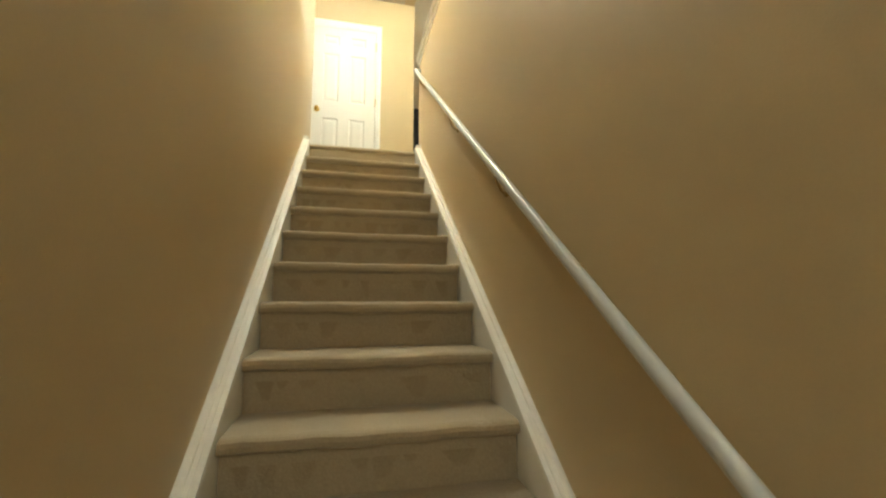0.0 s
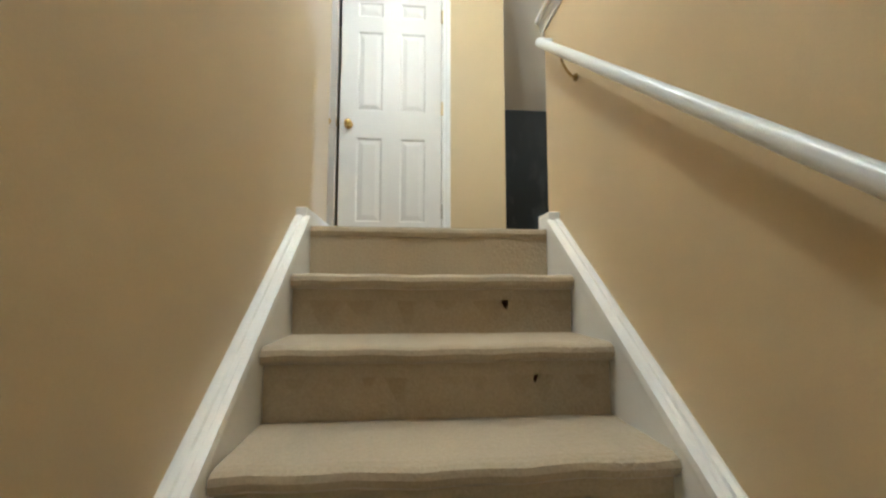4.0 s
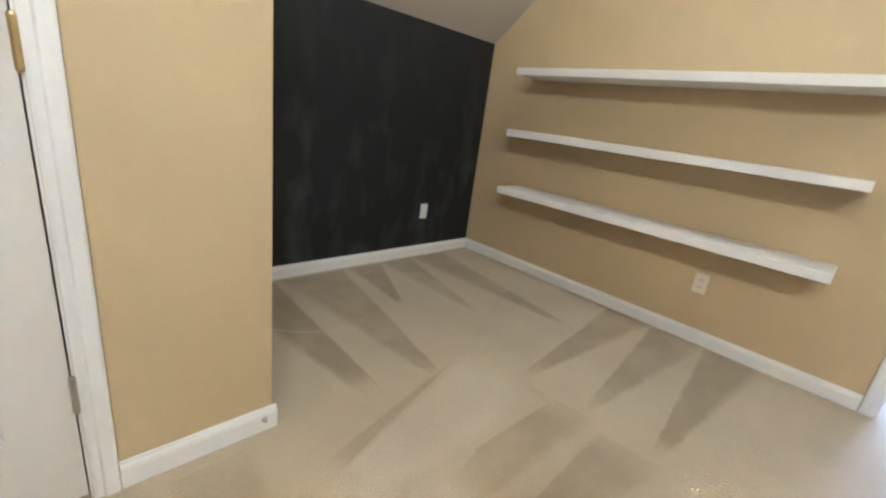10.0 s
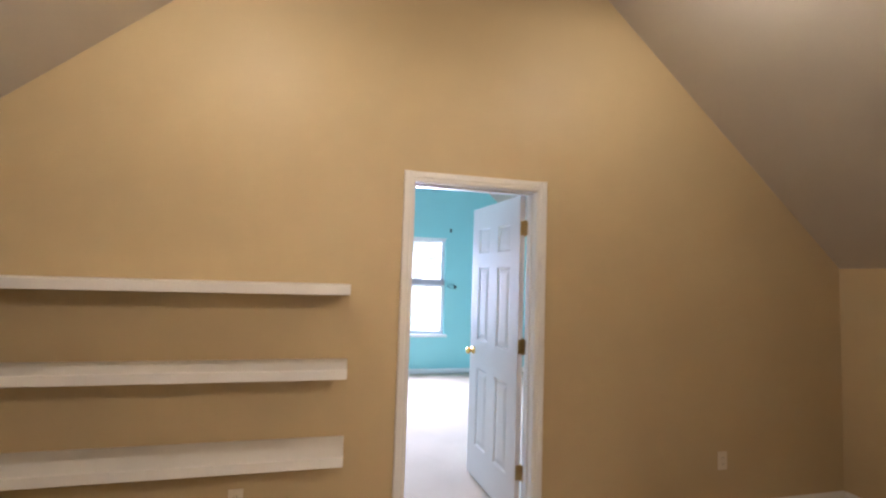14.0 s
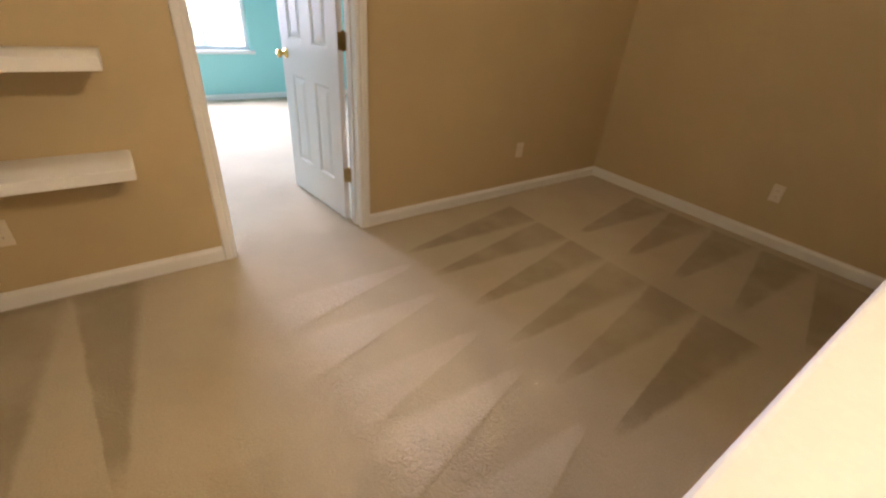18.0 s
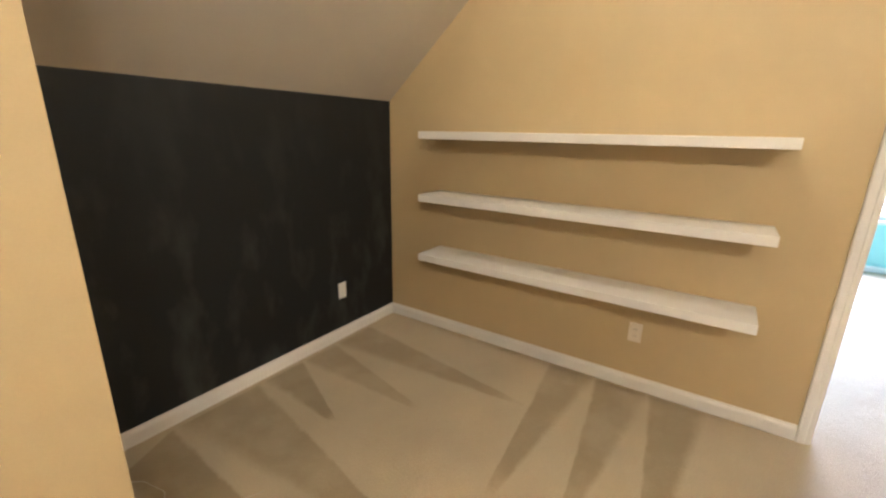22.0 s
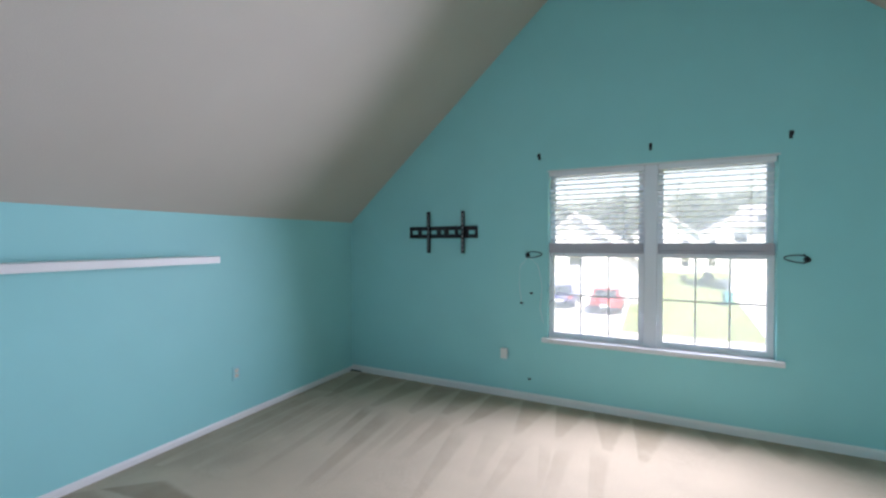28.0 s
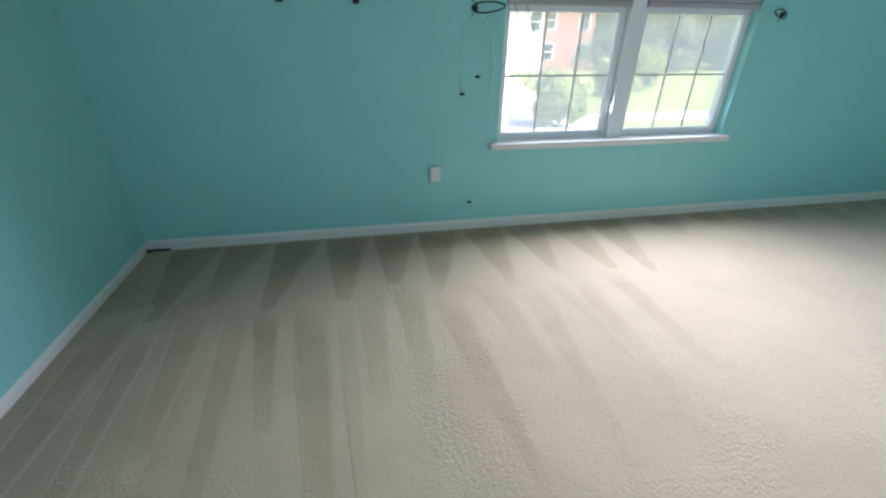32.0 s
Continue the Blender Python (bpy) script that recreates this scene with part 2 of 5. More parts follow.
def box(x0, x1, y0, y1, z0, z1, bevel=0.0, bm=None, seg=2):
    own = bm is None
    bm = bm or bmesh.new()
    r = bmesh.ops.create_cube(bm, size=1)
    for v in r["verts"]:
        v.co = Vector(((x0 + x1) / 2 + v.co.x * (x1 - x0), (y0 + y1) / 2 + v.co.y * (y1 - y0), (z0 + z1) / 2 + v.co.z * (z1 - z0)))
    if bevel:
        edges = {e for v in r["verts"] for e in v.link_edges}
        bmesh.ops.bevel(bm, geom=list(edges), offset=bevel, segments=seg, affect="EDGES", profile=0.5)
    return bm


def extrude(points, along, bm=None):
    """A prism: a closed outline of 3D points pushed along a vector."""
    bm = bm or bmesh.new()
    a = [bm.verts.new(p) for p in points]
    b = [bm.verts.new(Vector(p) + Vector(along)) for p in points]
    n = len(points)
    bm.faces.new(a)
    bm.faces.new(b[::-1])
    for i in range(n):
        bm.faces.new((a[i], b[i], b[(i + 1) % n], a[(i + 1) % n]))
    return bm


def lathe(profile, seg=20, axis="z", bm=None, m=None):
    """A turned body from (radius, height) pairs."""
    bm = bm or bmesh.new()
    rings = []
    for r, h in profile:
        ring = []
        for k in range(seg):
            a = 2 * math.pi * k / seg
            p = Vector((r * math.cos(a), r * math.sin(a), h))
            ring.append(bm.verts.new(m @ p if m else p))
        rings.append(ring)
    for a, b in zip(rings, rings[1:]):
        for k in range(seg):
            bm.faces.new((a[k], a[(k + 1) % seg], b[(k + 1) % seg], b[k]))
    bm.faces.new(rings[0][::-1])
    bm.faces.new(rings[-1])
    return bm


def tube(points, r, seg=8, bm=None, squash=1.0):
    """A round rod along a line of points."""
    bm = bm or bmesh.new()
    pts = [Vector(p) for p in points]
    rings = []
    for i, p in enumerate(pts):
        d = (pts[min(i + 1, len(pts) - 1)] - pts[max(i - 1, 0)]).normalized()
        side = d.cross(Vector((0, 0, 1)))
        side = side.normalized() if side.length > 1e-3 else Vector((1, 0, 0))
        up = side.cross(d).normalized()
        rings.append([bm.verts.new(p + (side * math.cos(2 * math.pi * k / seg) + up * squash * math.sin(2 * math.pi * k / seg)) * r) for k in range(seg)])
    for a, b in zip(rings, rings[1:]):
        for k in range(seg):
            bm.faces.new((a[k], a[(k + 1) % seg], b[(k + 1) % seg], b[k]))
    bm.faces.new(rings[0][::-1])
    bm.faces.new(rings[-1])
    return bm


def smooth(ob):
    for p in ob.data.polygons:
        p.use_smooth = True
    return ob


# ---- plan ----
XL, XR = 0.125, 1.122          # stair walls
RISE, RUN, STEPS = 0.1845, 0.2466, 14
LOW = -RISE * STEPS
XP0, XP1 = 3.49, 3.625         # partition between loft and bedroom
YN, YS = 2.645, -3.20         # eave walls
KNEE, SLOPE, FLAT = 1.66, 0.875, 3.58
YC = 1.465                    # closet front
XC = 1.274                    # closet side
XW = 7.50                    # window wall
D0, D1, DH = -0.795, -0.04, 2.045   # bedroom doorway
W0, W1, WZ0, WZ1 = -1.19, 0.465, 0.585, 2.075  # window opening
LAND = 2.49                   # ceiling over stairs and landing
YPOST = -0.75
XBOX, YBOX = 3.80, 0.42       # closet box in the bedroom


def roof(y):
    return min(FLAT, KNEE + SLOPE * (YN - y), KNEE + SLOPE * (y - YS))


YF0, YF1 = YS + (FLAT - KNEE) / SLOPE, YN - (FLAT - KNEE) / SLOPE
GABLE = [(YS, KNEE), (YF0, FLAT), (YF1, FLAT), (YN, KNEE)]

# floors
b = bmesh.new()
box(XL - 1.1, XP0, 0.0, YN, -0.25, 0, bm=b)
box(XR + 0.06, XP0, YS, 0.0, -0.25, 0, bm=b)
setting("floor_loft", b, CARPET, "beige cut-pile carpet with fresh vacuum marks", "floor")
setting("floor_bedroom", box(XP0, XW, YS, YN, -0.25, 0), CARPET, "beige cut-pile carpet with fresh vacuum marks", "floor")
setting("floor_lower_hall", box(-1.2, 2.2, -6.2, -RUN * (STEPS - 1), LOW - 0.2, LOW), CARPET, "beige carpet at the foot of the stairs", "floor")


def gable_wall(name, x0, x1, material, hole, label):
    """A gable-end wall between x0 and x1 with one rectangular hole (y0, y1, z0, z1)."""
    y0, y1, z0, z1 = hole
    b = bmesh.new()
    ax = (x1 - x0, 0, 0)
    up = lambda a, c: [(x0, y, roof(y)) for y in sorted({a, c, *(v for v in (YF0, YF1) if a < v < c)}, reverse=True)]
    extrude([(x0, YS, 0), (x0, y0, 0)] + up(YS, y0), ax, b)
    extrude([(x0, y1, 0), (x0, YN, 0)] + up(y1, YN), ax, b)
    extrude([(x0, y0, z1), (x0, y1, z1)] + up(y0, y1), ax, b)
    if z0 > 0:
        extrude([(x0, y0, 0), (x0, y1, 0), (x0, y1, z0), (x0, y0, z0)], ax, b)
    return setting(name, b, material, label, "wall")


gable_wall("wall_east", XP0, XP0 + 0.08, TAN, (D0, D1, 0, DH), "tan painted gable wall with a doorway")
gable_wall("wall_partition", XP0 + 0.08, XP1, TEAL, (D0, D1, 0, DH), "teal painted bedroom side of the gable wall")
gable_wall("wall_window", XW, XW + 0.16, TEAL, (W0, W1, WZ0, WZ1), "teal painted gable wall with a double window")
setting("wall_chalkboard", box(XC, XP0, YN, YN + 0.12, 0, KNEE + 0.1), CHALK, "black chalkboard-painted knee wall with chalk smears", "wall")
setting("wall_south", box(XR, XP0, YS - 0.12, YS, 0, KNEE + 0.1), TAN, "tan painted knee wall", "wall")
setting("wall_bedroom_north", box(XP0 + 0.08, XW, YN, YN + 0.12, 0, KNEE + 0.1), TEAL, "teal painted knee wall", "wall")
setting("wall_bedroom_south", box(XP0 + 0.08, XW, YS - 0.12, YS, 0, KNEE + 0.1), TEAL, "teal painted knee wall", "wall")
b = bmesh.new()
extrude([(XP1, YBOX, 0), (XP1, YN, 0)] + [(XP1, y, roof(y)) for y in (YN, YF1, YBOX)], (XBOX - XP1, 0, 0), b)
setting("wall_bedroom_west", b, PALE, "pale teal painted wall beside the doorway", "wall")
# ceilings, each one sheet with thickness
T = 0.12
b = bmesh.new()
extrude([(XC - 0.12, y, z) for y, z in GABLE] + [(XC - 0.12, y, z + T) for y, z in GABLE[::-1]], (XP0 - XC + 0.12, 0, 0), b)
setting("ceiling_loft", b, CEIL, "cream painted vaulted ceiling", "ceiling")
b = bmesh.new()
extrude([(XP0, y, z) for y, z in GABLE] + [(XP0, y, z + T) for y, z in GABLE[::-1]], (XW - XP0 + 0.16, 0, 0), b)
setting("ceiling_bedroom", b, CEIL, "cream painted vaulted ceiling", "ceiling")
setting("ceiling_stairs", box(-1.0, XC - 0.13, -3.9, YC, LAND, LAND + 0.12), CEIL, "cream painted flat ceiling over the stairs", "ceiling")
setting("ceiling_lower_hall", box(-1.2, 2.2, -6.2, -3.9, -0.2, -0.05), CEIL, "cream painted ceiling of the lower hall", "ceiling")
# stair walls
setting("wall_stair_left", box(XL - 0.12, XL, -3.9, 0.6, LOW, LAND), TAN, "tan painted stair wall", "wall")
b = bmesh.new()
box(XR, XR + 0.125, -3.55, YPOST, LOW, LAND + 1.2, bm=b)
setting("wall_stair_right", b, TAN, "tan painted full-height stair wall", "wall")
setting("half_wall", box(XR, XR + 0.125, YPOST, 0.125, LOW, 0.90), TAN, "tan painted half wall beside the stairs", "wall")
setting("wall_header", box(XC - 0.13, XC, YPOST, YC, LAND, FLAT), TAN, "tan painted header above the landing", "wall")
# landing, closet
setting("wall_landing_west", box(-1.1, -0.98, 0.48, YC, 0, LAND), TAN, "tan painted landing wall", "wall")
setting("wall_landing_south", box(-1.0, XL - 0.12, 0.48, 0.6, 0, LAND), TAN, "tan painted landing wall", "wall")
CL0, CL1 = -0.752, 0.797
b = bmesh.new()
box(-1.0, CL0, YC, YC + 0.12, 0, LAND + 0.1, bm=b)
box(CL1, XC, YC, YC + 0.12, 0, LAND + 0.4, bm=b)
box(CL0, CL1, YC, YC + 0.12, 2.06, LAND + 0.1, bm=b)
setting("wall_closet_front", b, TAN, "tan painted wall around the closet doors", "wall")
setting("wall_closet_side", box(XC - 0.12, XC, YC + 0.12, YN + 0.12, 0, LAND + 0.4), TAN, "tan painted closet side wall", "wall")
# unseen; added so no sky light comes through the closet door gap
setting("ceiling_closet", box(-1.0, XC, YC + 0.12, YN + 0.12, LAND, LAND + 0.1), CEIL, "cream painted closet ceiling", "ceiling")
setting("wall_closet_west", box(-1.1, -1.0, YC + 0.12, YN + 0.12, 0, LAND), TAN, "tan painted closet end wall", "wall")
setting("floor_closet", box(-1.0, XC - 0.12, YN, YN + 0.12, -0.2, 0), CARPET, "beige carpet", "floor")
setting("wall_closet_back", box(-1.0, XC - 0.12, YN, YN + 0.12, 0, LAND), TAN, "tan painted back of the closet", "wall")
# lower hall
b = bmesh.new()
box(-1.3, -1.2, -6.2, -3.78, LOW, -0.1, bm=b)
box(2.2, 2.3, -6.2, -3.55, LOW, -0.1, bm=b)
box(-1.3, 2.3, -6.3, -6.2, LOW, -0.1, bm=b)
box(-1.2, XL - 0.12, -3.9, -3.78, LOW, -0.1, bm=b)
box(XR + 0.125, 2.2, -3.67, -3.55, LOW, -0.1, bm=b)
box(-1.2, 2.2, -3.9, -3.8, -0.2, LAND, bm=b)
setting("wall_lower_hall", b, TAN, "tan painted lower hall walls", "wall")

def molding(profile, p0, p1, side, out, bm=None):
    """A strip of moulding from p0 to p1: profile points (u, v) along the side and out vectors."""
    p0, p1, side, out = Vector(p0), Vector(p1), Vector(side), Vector(out)
    return extrude([p0 + side * u + out * v for u, v in profile], p1 - p0, bm)


BASE = [(0, 0), (0, 0.014), (0.058, 0.014), (0.068, 0.011), (0.074, 0.006), (0.083, 0.004), (0.083, 0)]
CASE = [(0, 0), (0, 0.009), (0.008, 0.012), (0.02, 0.012), (0.026, 0.017), (0.05, 0.019), (0.056, 0.016), (0.058, 0)]


def baseboard(name, p0, p1, out, label="white painted baseboard", tall=1.0):
    return tagged(mesh_object(name, molding([(u * tall, v) for u, v in BASE], p0, p1, (0, 0, 1), out), WHITE), label, "baseboard", "", "structure")


# baseboards of the loft
baseboard("baseboard", (XC + 0.014, YN, 0), (XP0, YN, 0), (0, -1, 0))
baseboard("baseboard", (XP0, D1 + 0.062, 0), (XP0, YN - 0.014, 0), (-1, 0, 0))
baseboard("baseboard", (XP0, YS, 0), (XP0, D0 - 0.062, 0), (-1, 0, 0))
baseboard("baseboard", (XR + 0.125, YS, 0), (XP0 - 0.014, YS, 0), (0, 1, 0))
baseboard("baseboard", (CL1 + 0.062, YC, 0), (XC + 0.014, YC, 0), (0, -1, 0))
baseboard("baseboard", (XC, YC, 0), (XC, YN, 0), (1, 0, 0))
baseboard("baseboard", (XR + 0.125, YS + 0.014, 0), (XR + 0.125, 0.125, 0), (1, 0, 0))
# thick base blocks beside the landing edge
tagged(mesh_object("baseboard", box(XL, XL + 0.042, 0.0, 0.6, 0, 0.070, 0.004), WHITE), "thick white painted baseboard on the landing wall", "baseboard", "", "structure")
tagged(mesh_object("baseboard", box(XR - 0.044, XR, 0.0, 0.128, 0, 0.070, 0.004), WHITE), "thick white painted baseboard on the half wall", "baseboard", "", "structure")
# baseboards of the bedroom
baseboard("baseboard", (XBOX, YN, 0), (XW, YN, 0), (0, -1, 0), tall=0.58)
baseboard("baseboard", (XW, YS, 0), (XW, YN - 0.014, 0), (-1, 0, 0), tall=0.8)
baseboard("baseboard", (XP1, YS, 0), (XW, YS, 0), (0, 1, 0), tall=0.58)
baseboard("baseboard", (XP1, YS + 0.014, 0), (XP1, D0 - 0.062, 0), (1, 0, 0), tall=0.58)

# stairs
stairs = thing("stairs", (0, 0, 0), "beige carpeted straight stairs between white skirt boards", "stairs", kind="structure")
SK = 0.057
GRADE = RISE / RUN


def step_mesh():
    """One carpeted step: a riser and a tread with a rolled nosing; origin at the nosing's top edge."""
    prof = [(0.022, -0.046), (0.006, -0.043), (-0.006, -0.034), (-0.011, -0.02), (-0.007, -0.007), (0.004, -0.001), (0.02, 0.002), (RUN + 0.05, 0.002), (RUN + 0.05, -RISE), (0.024, -RISE)]
    bm = bmesh.new()
    n = 14
    rows = []
    for i in range(n + 1):
        x = XL + SK + (XR - XL - 2 * SK) * i / n
        w = 0.0025 * math.sin(i * 1.9) + 0.002 * math.sin(i * 0.7)
        rows.append([bm.verts.new((x, y + (w if y < 0.01 else 0), z + (0.6 * w if y < 0.03 else 0))) for y, z in prof])
    for a, c in zip(rows, rows[1:]):
        for j in range(len(prof)):
            bm.faces.new((a[j], c[j], c[(j + 1) % len(prof)], a[(j + 1) % len(prof)]))
    bm.faces.new(rows[0])
    bm.faces.new(rows[-1][::-1])
    return bm


first = part("step", step_mesh(), CARPET, stairs, "beige carpeted step with a rolled nosing")
steps = [first]
for k in range(1, STEPS):
    ob = first.copy()
    scene.collection.objects.link(ob)
    ob.location = (0, -RUN * k, -RISE * k)
    steps.append(ob)


def strokes(quads):
    """A sheet of laid-over pile: each quad (base start, base end, tip end, tip start, weight, fade towards the tip, share at the base) with its own stroke coordinates."""
    bm = bmesh.new()
    uv = bm.loops.layers.uv.new("stroke")
    wt = bm.verts.layers.float.new("weight")
    for *pts, weight, fade, start in quads:
        n = 5
        rows = []
        for i in range(n + 1):
            f = i / n
            row = [bm.verts.new(Vector(pts[0]).lerp(Vector(pts[3]), f)), bm.verts.new(Vector(pts[1]).lerp(Vector(pts[2]), f))]
            for q in row:
                q[wt] = weight * (1 - fade * i / n) * (1 if i else start)
            rows.append(row)
        for i in range(n):
            f = bm.faces.new((rows[i][0], rows[i][1], rows[i + 1][1], rows[i + 1][0]))
            for loop, c in zip(f.loops, ((0, i / n), (1, i / n), (1, (i + 1) / n), (0, (i + 1) / n))):
                loop[uv].uv = c
    return bm


def riser_marks(seed):
    """Brushed wedges left by the vacuum on a riser."""
    rnd = random.Random(seed)
    quads = []
    x = XL + SK + 0.02
    while x < XR - SK - 0.06:
        w = rnd.uniform(0.06, 0.20)
        c = rnd.uniform(0.05, 0.125)
        m = rnd.uniform(0.25, 0.75)
        y = 0.0225
        quads.append(((x, y, -0.045), (x + w, y, -0.045), (x + w * (m + 0.12), y, -0.05 - c), (x + w * (m - 0.12), y, -0.05 - c), rnd.uniform(0.2, 0.6), 0.6, 1.0))
        x += w * rnd.uniform(0.6, 1.3)
    return strokes(quads)


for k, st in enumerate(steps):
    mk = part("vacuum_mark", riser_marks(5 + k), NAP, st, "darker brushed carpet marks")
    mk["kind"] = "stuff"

for x0, sgn in ((XL, 1), (XR, -1)):
    y1 = -RUN * (STEPS - 1) - 0.12
    z = lambda y, up: up + GRADE * y
    out = [(x0, 0.0, z(0, 0.022)), (x0, y1, z(y1, 0.022)), (x0, y1, LOW), (x0, y1 + 0.35, LOW), (x0, 0.0, -0.30)]
    part("skirt_board", extrude(out, (sgn * (SK - 0.002), 0, 0)), WHITE, stairs, "white painted skirt board")
    prof = [(0, 0), (0, 0.016), (0.010, 0.020), (0.022, 0.020), (0.026, 0.014), (0.036, 0.014), (0.041, 0.019), (0.056, 0.017), (0.058, 0.0)]
    up = Vector((0, -GRADE, 1)).normalized()
    part("skirt_cap", molding(prof, (x0, 0.0, z(0, 0.022)), (x0, y1, z(y1, 0.022)), (sgn, 0, 0), up), WHITE, stairs, "white grooved cap moulding")

# handrail
rail = thing("handrail", (XR, 0.06, 0.8), "white painted wall handrail with brass brackets", "handrail")
inv = Matrix.Translation((-XR, -0.06, -0.8))


FALL = 0.757
RAIL_X, RAIL_Y, RAIL_Z = 1.074, 0.073, 0.806   # middle of the rail's mitred top end


def rail_body():
    """An oval rail down the wall; at its top it turns through a rounded corner into the wall."""
    bm = bmesh.new()
    seg = 20
    d = Vector((0, -1, -FALL)).normalized()
    up = Vector((0, -FALL, 1)).normalized()
    side = Vector((1, 0, 0))
    top = Vector((RAIL_X, RAIL_Y, RAIL_Z))
    oval = [(0.0160 * math.cos(2 * math.pi * k / seg), 0.0184 * math.sin(2 * math.pi * k / seg)) for k in range(seg)]
    low = top + d * 4.05
    rings = [[bm.verts.new(low + side * a * q + up * v * q) for a, v in oval] for q in (0.7, 0.95)]
    rings.append([bm.verts.new(low + d * -0.008 + side * a + up * v) for a, v in oval])
    bend = 0.019
    mid = top + d * bend + side * bend
    for k in range(9):
        t = math.pi / 2 * k / 8
        out = -side * math.cos(t) - d * math.sin(t)
        rings.append([bm.verts.new(mid + out * (bend - a) + up * v) for a, v in oval])
    wall_end = Vector((XR - 0.001, 0, 0)).x - mid.x
    rings.append([bm.verts.new(mid + side * wall_end - d * (bend - 1.25 * a) + d * 0.030 + up * v) for a, v in oval])
    for a, c in zip(rings, rings[1:]):
        for k in range(seg):
            bm.faces.new((a[k], a[(k + 1) % seg], c[(k + 1) % seg], c[k]))
    bm.faces.new(rings[0])
    bm.faces.new(rings[-1])
    bm.transform(inv)
    return bm


smooth(part("rail", rail_body(), RAILW, rail, "white painted oval rail"))
for yb in (-0.186, -1.272, -2.01):
    zr = RAIL_Z + FALL * (yb - RAIL_Y) - 0.018
    zw = zr - 0.074
    bm = lathe([(0.0, 0), (0.0145, 0), (0.0145, 0.004), (0.011, 0.009), (0.007, 0.012), (0.0, 0.012)], 18, m=Matrix.Translation((XR, yb, zw)) @ pose(0, 0, 0, 0, -90, 0))
    rosette = bm
    rosette.transform(inv)
    br = part("bracket", rosette, AGED, rail, "aged brass handrail bracket")
    bm = tube([(XR - 0.006, yb, zw), (XR - 0.018, yb + 0.001, zw + 0.006), (XR - 0.030, yb + 0.006, zw + 0.024), (XR - 0.041, yb + 0.013, zw + 0.052), (XR - 0.047, yb + 0.019, zw + 0.076)], 0.0047, 10)
    bm.transform(inv)
    smooth(part("arm", bm, AGED, br, "curved brass arm"))
    bm = tube([(RAIL_X, yb + 0.045, zr + 0.045 * FALL - 0.002), (RAIL_X, yb - 0.020, zr - 0.020 * FALL - 0.002)], 0.009, 10, None, 0.4)
    bm.transform(inv)
    part("saddle", bm, AGED, br, "brass saddle strap under the rail")

# cap of the half wall
cap = thing("half_wall_cap", (1.19, -0.3, 0.875), "white painted moulded cap on the half wall", "wall cap")
CX = Matrix.Translation((-1.19, 0.3, -0.875))
bm = box(1.088, 1.284, YPOST, 0.160, 0.936, 0.961, 0.010, seg=3)
bm.transform(CX)
part("cap_board", bm, WHITE, cap)
CROWN = [(0, 0), (0.007, 0), (0.007, 0.010), (0.009, 0.012), (0.009, 0.020), (0.012, 0.030), (0.017, 0.039), (0.018, 0.0515), (0, 0.0515)]
for name, p0, p1, out in (("moulding", (XR, YPOST, 0.885), (XR, 0.155, 0.885), (-1, 0, 0)), ("moulding", (XR + 0.125, YPOST, 0.885), (XR + 0.125, 0.155, 0.885), (1, 0, 0)), ("moulding", (XR, 0.125, 0.885), (XR + 0.125, 0.125, 0.885), (0, 1, 0))):
    bm = molding(CROWN, p0, p1, out, (0, 0, 1))
    bm.transform(CX)
    part(name, bm, WHITE, cap)


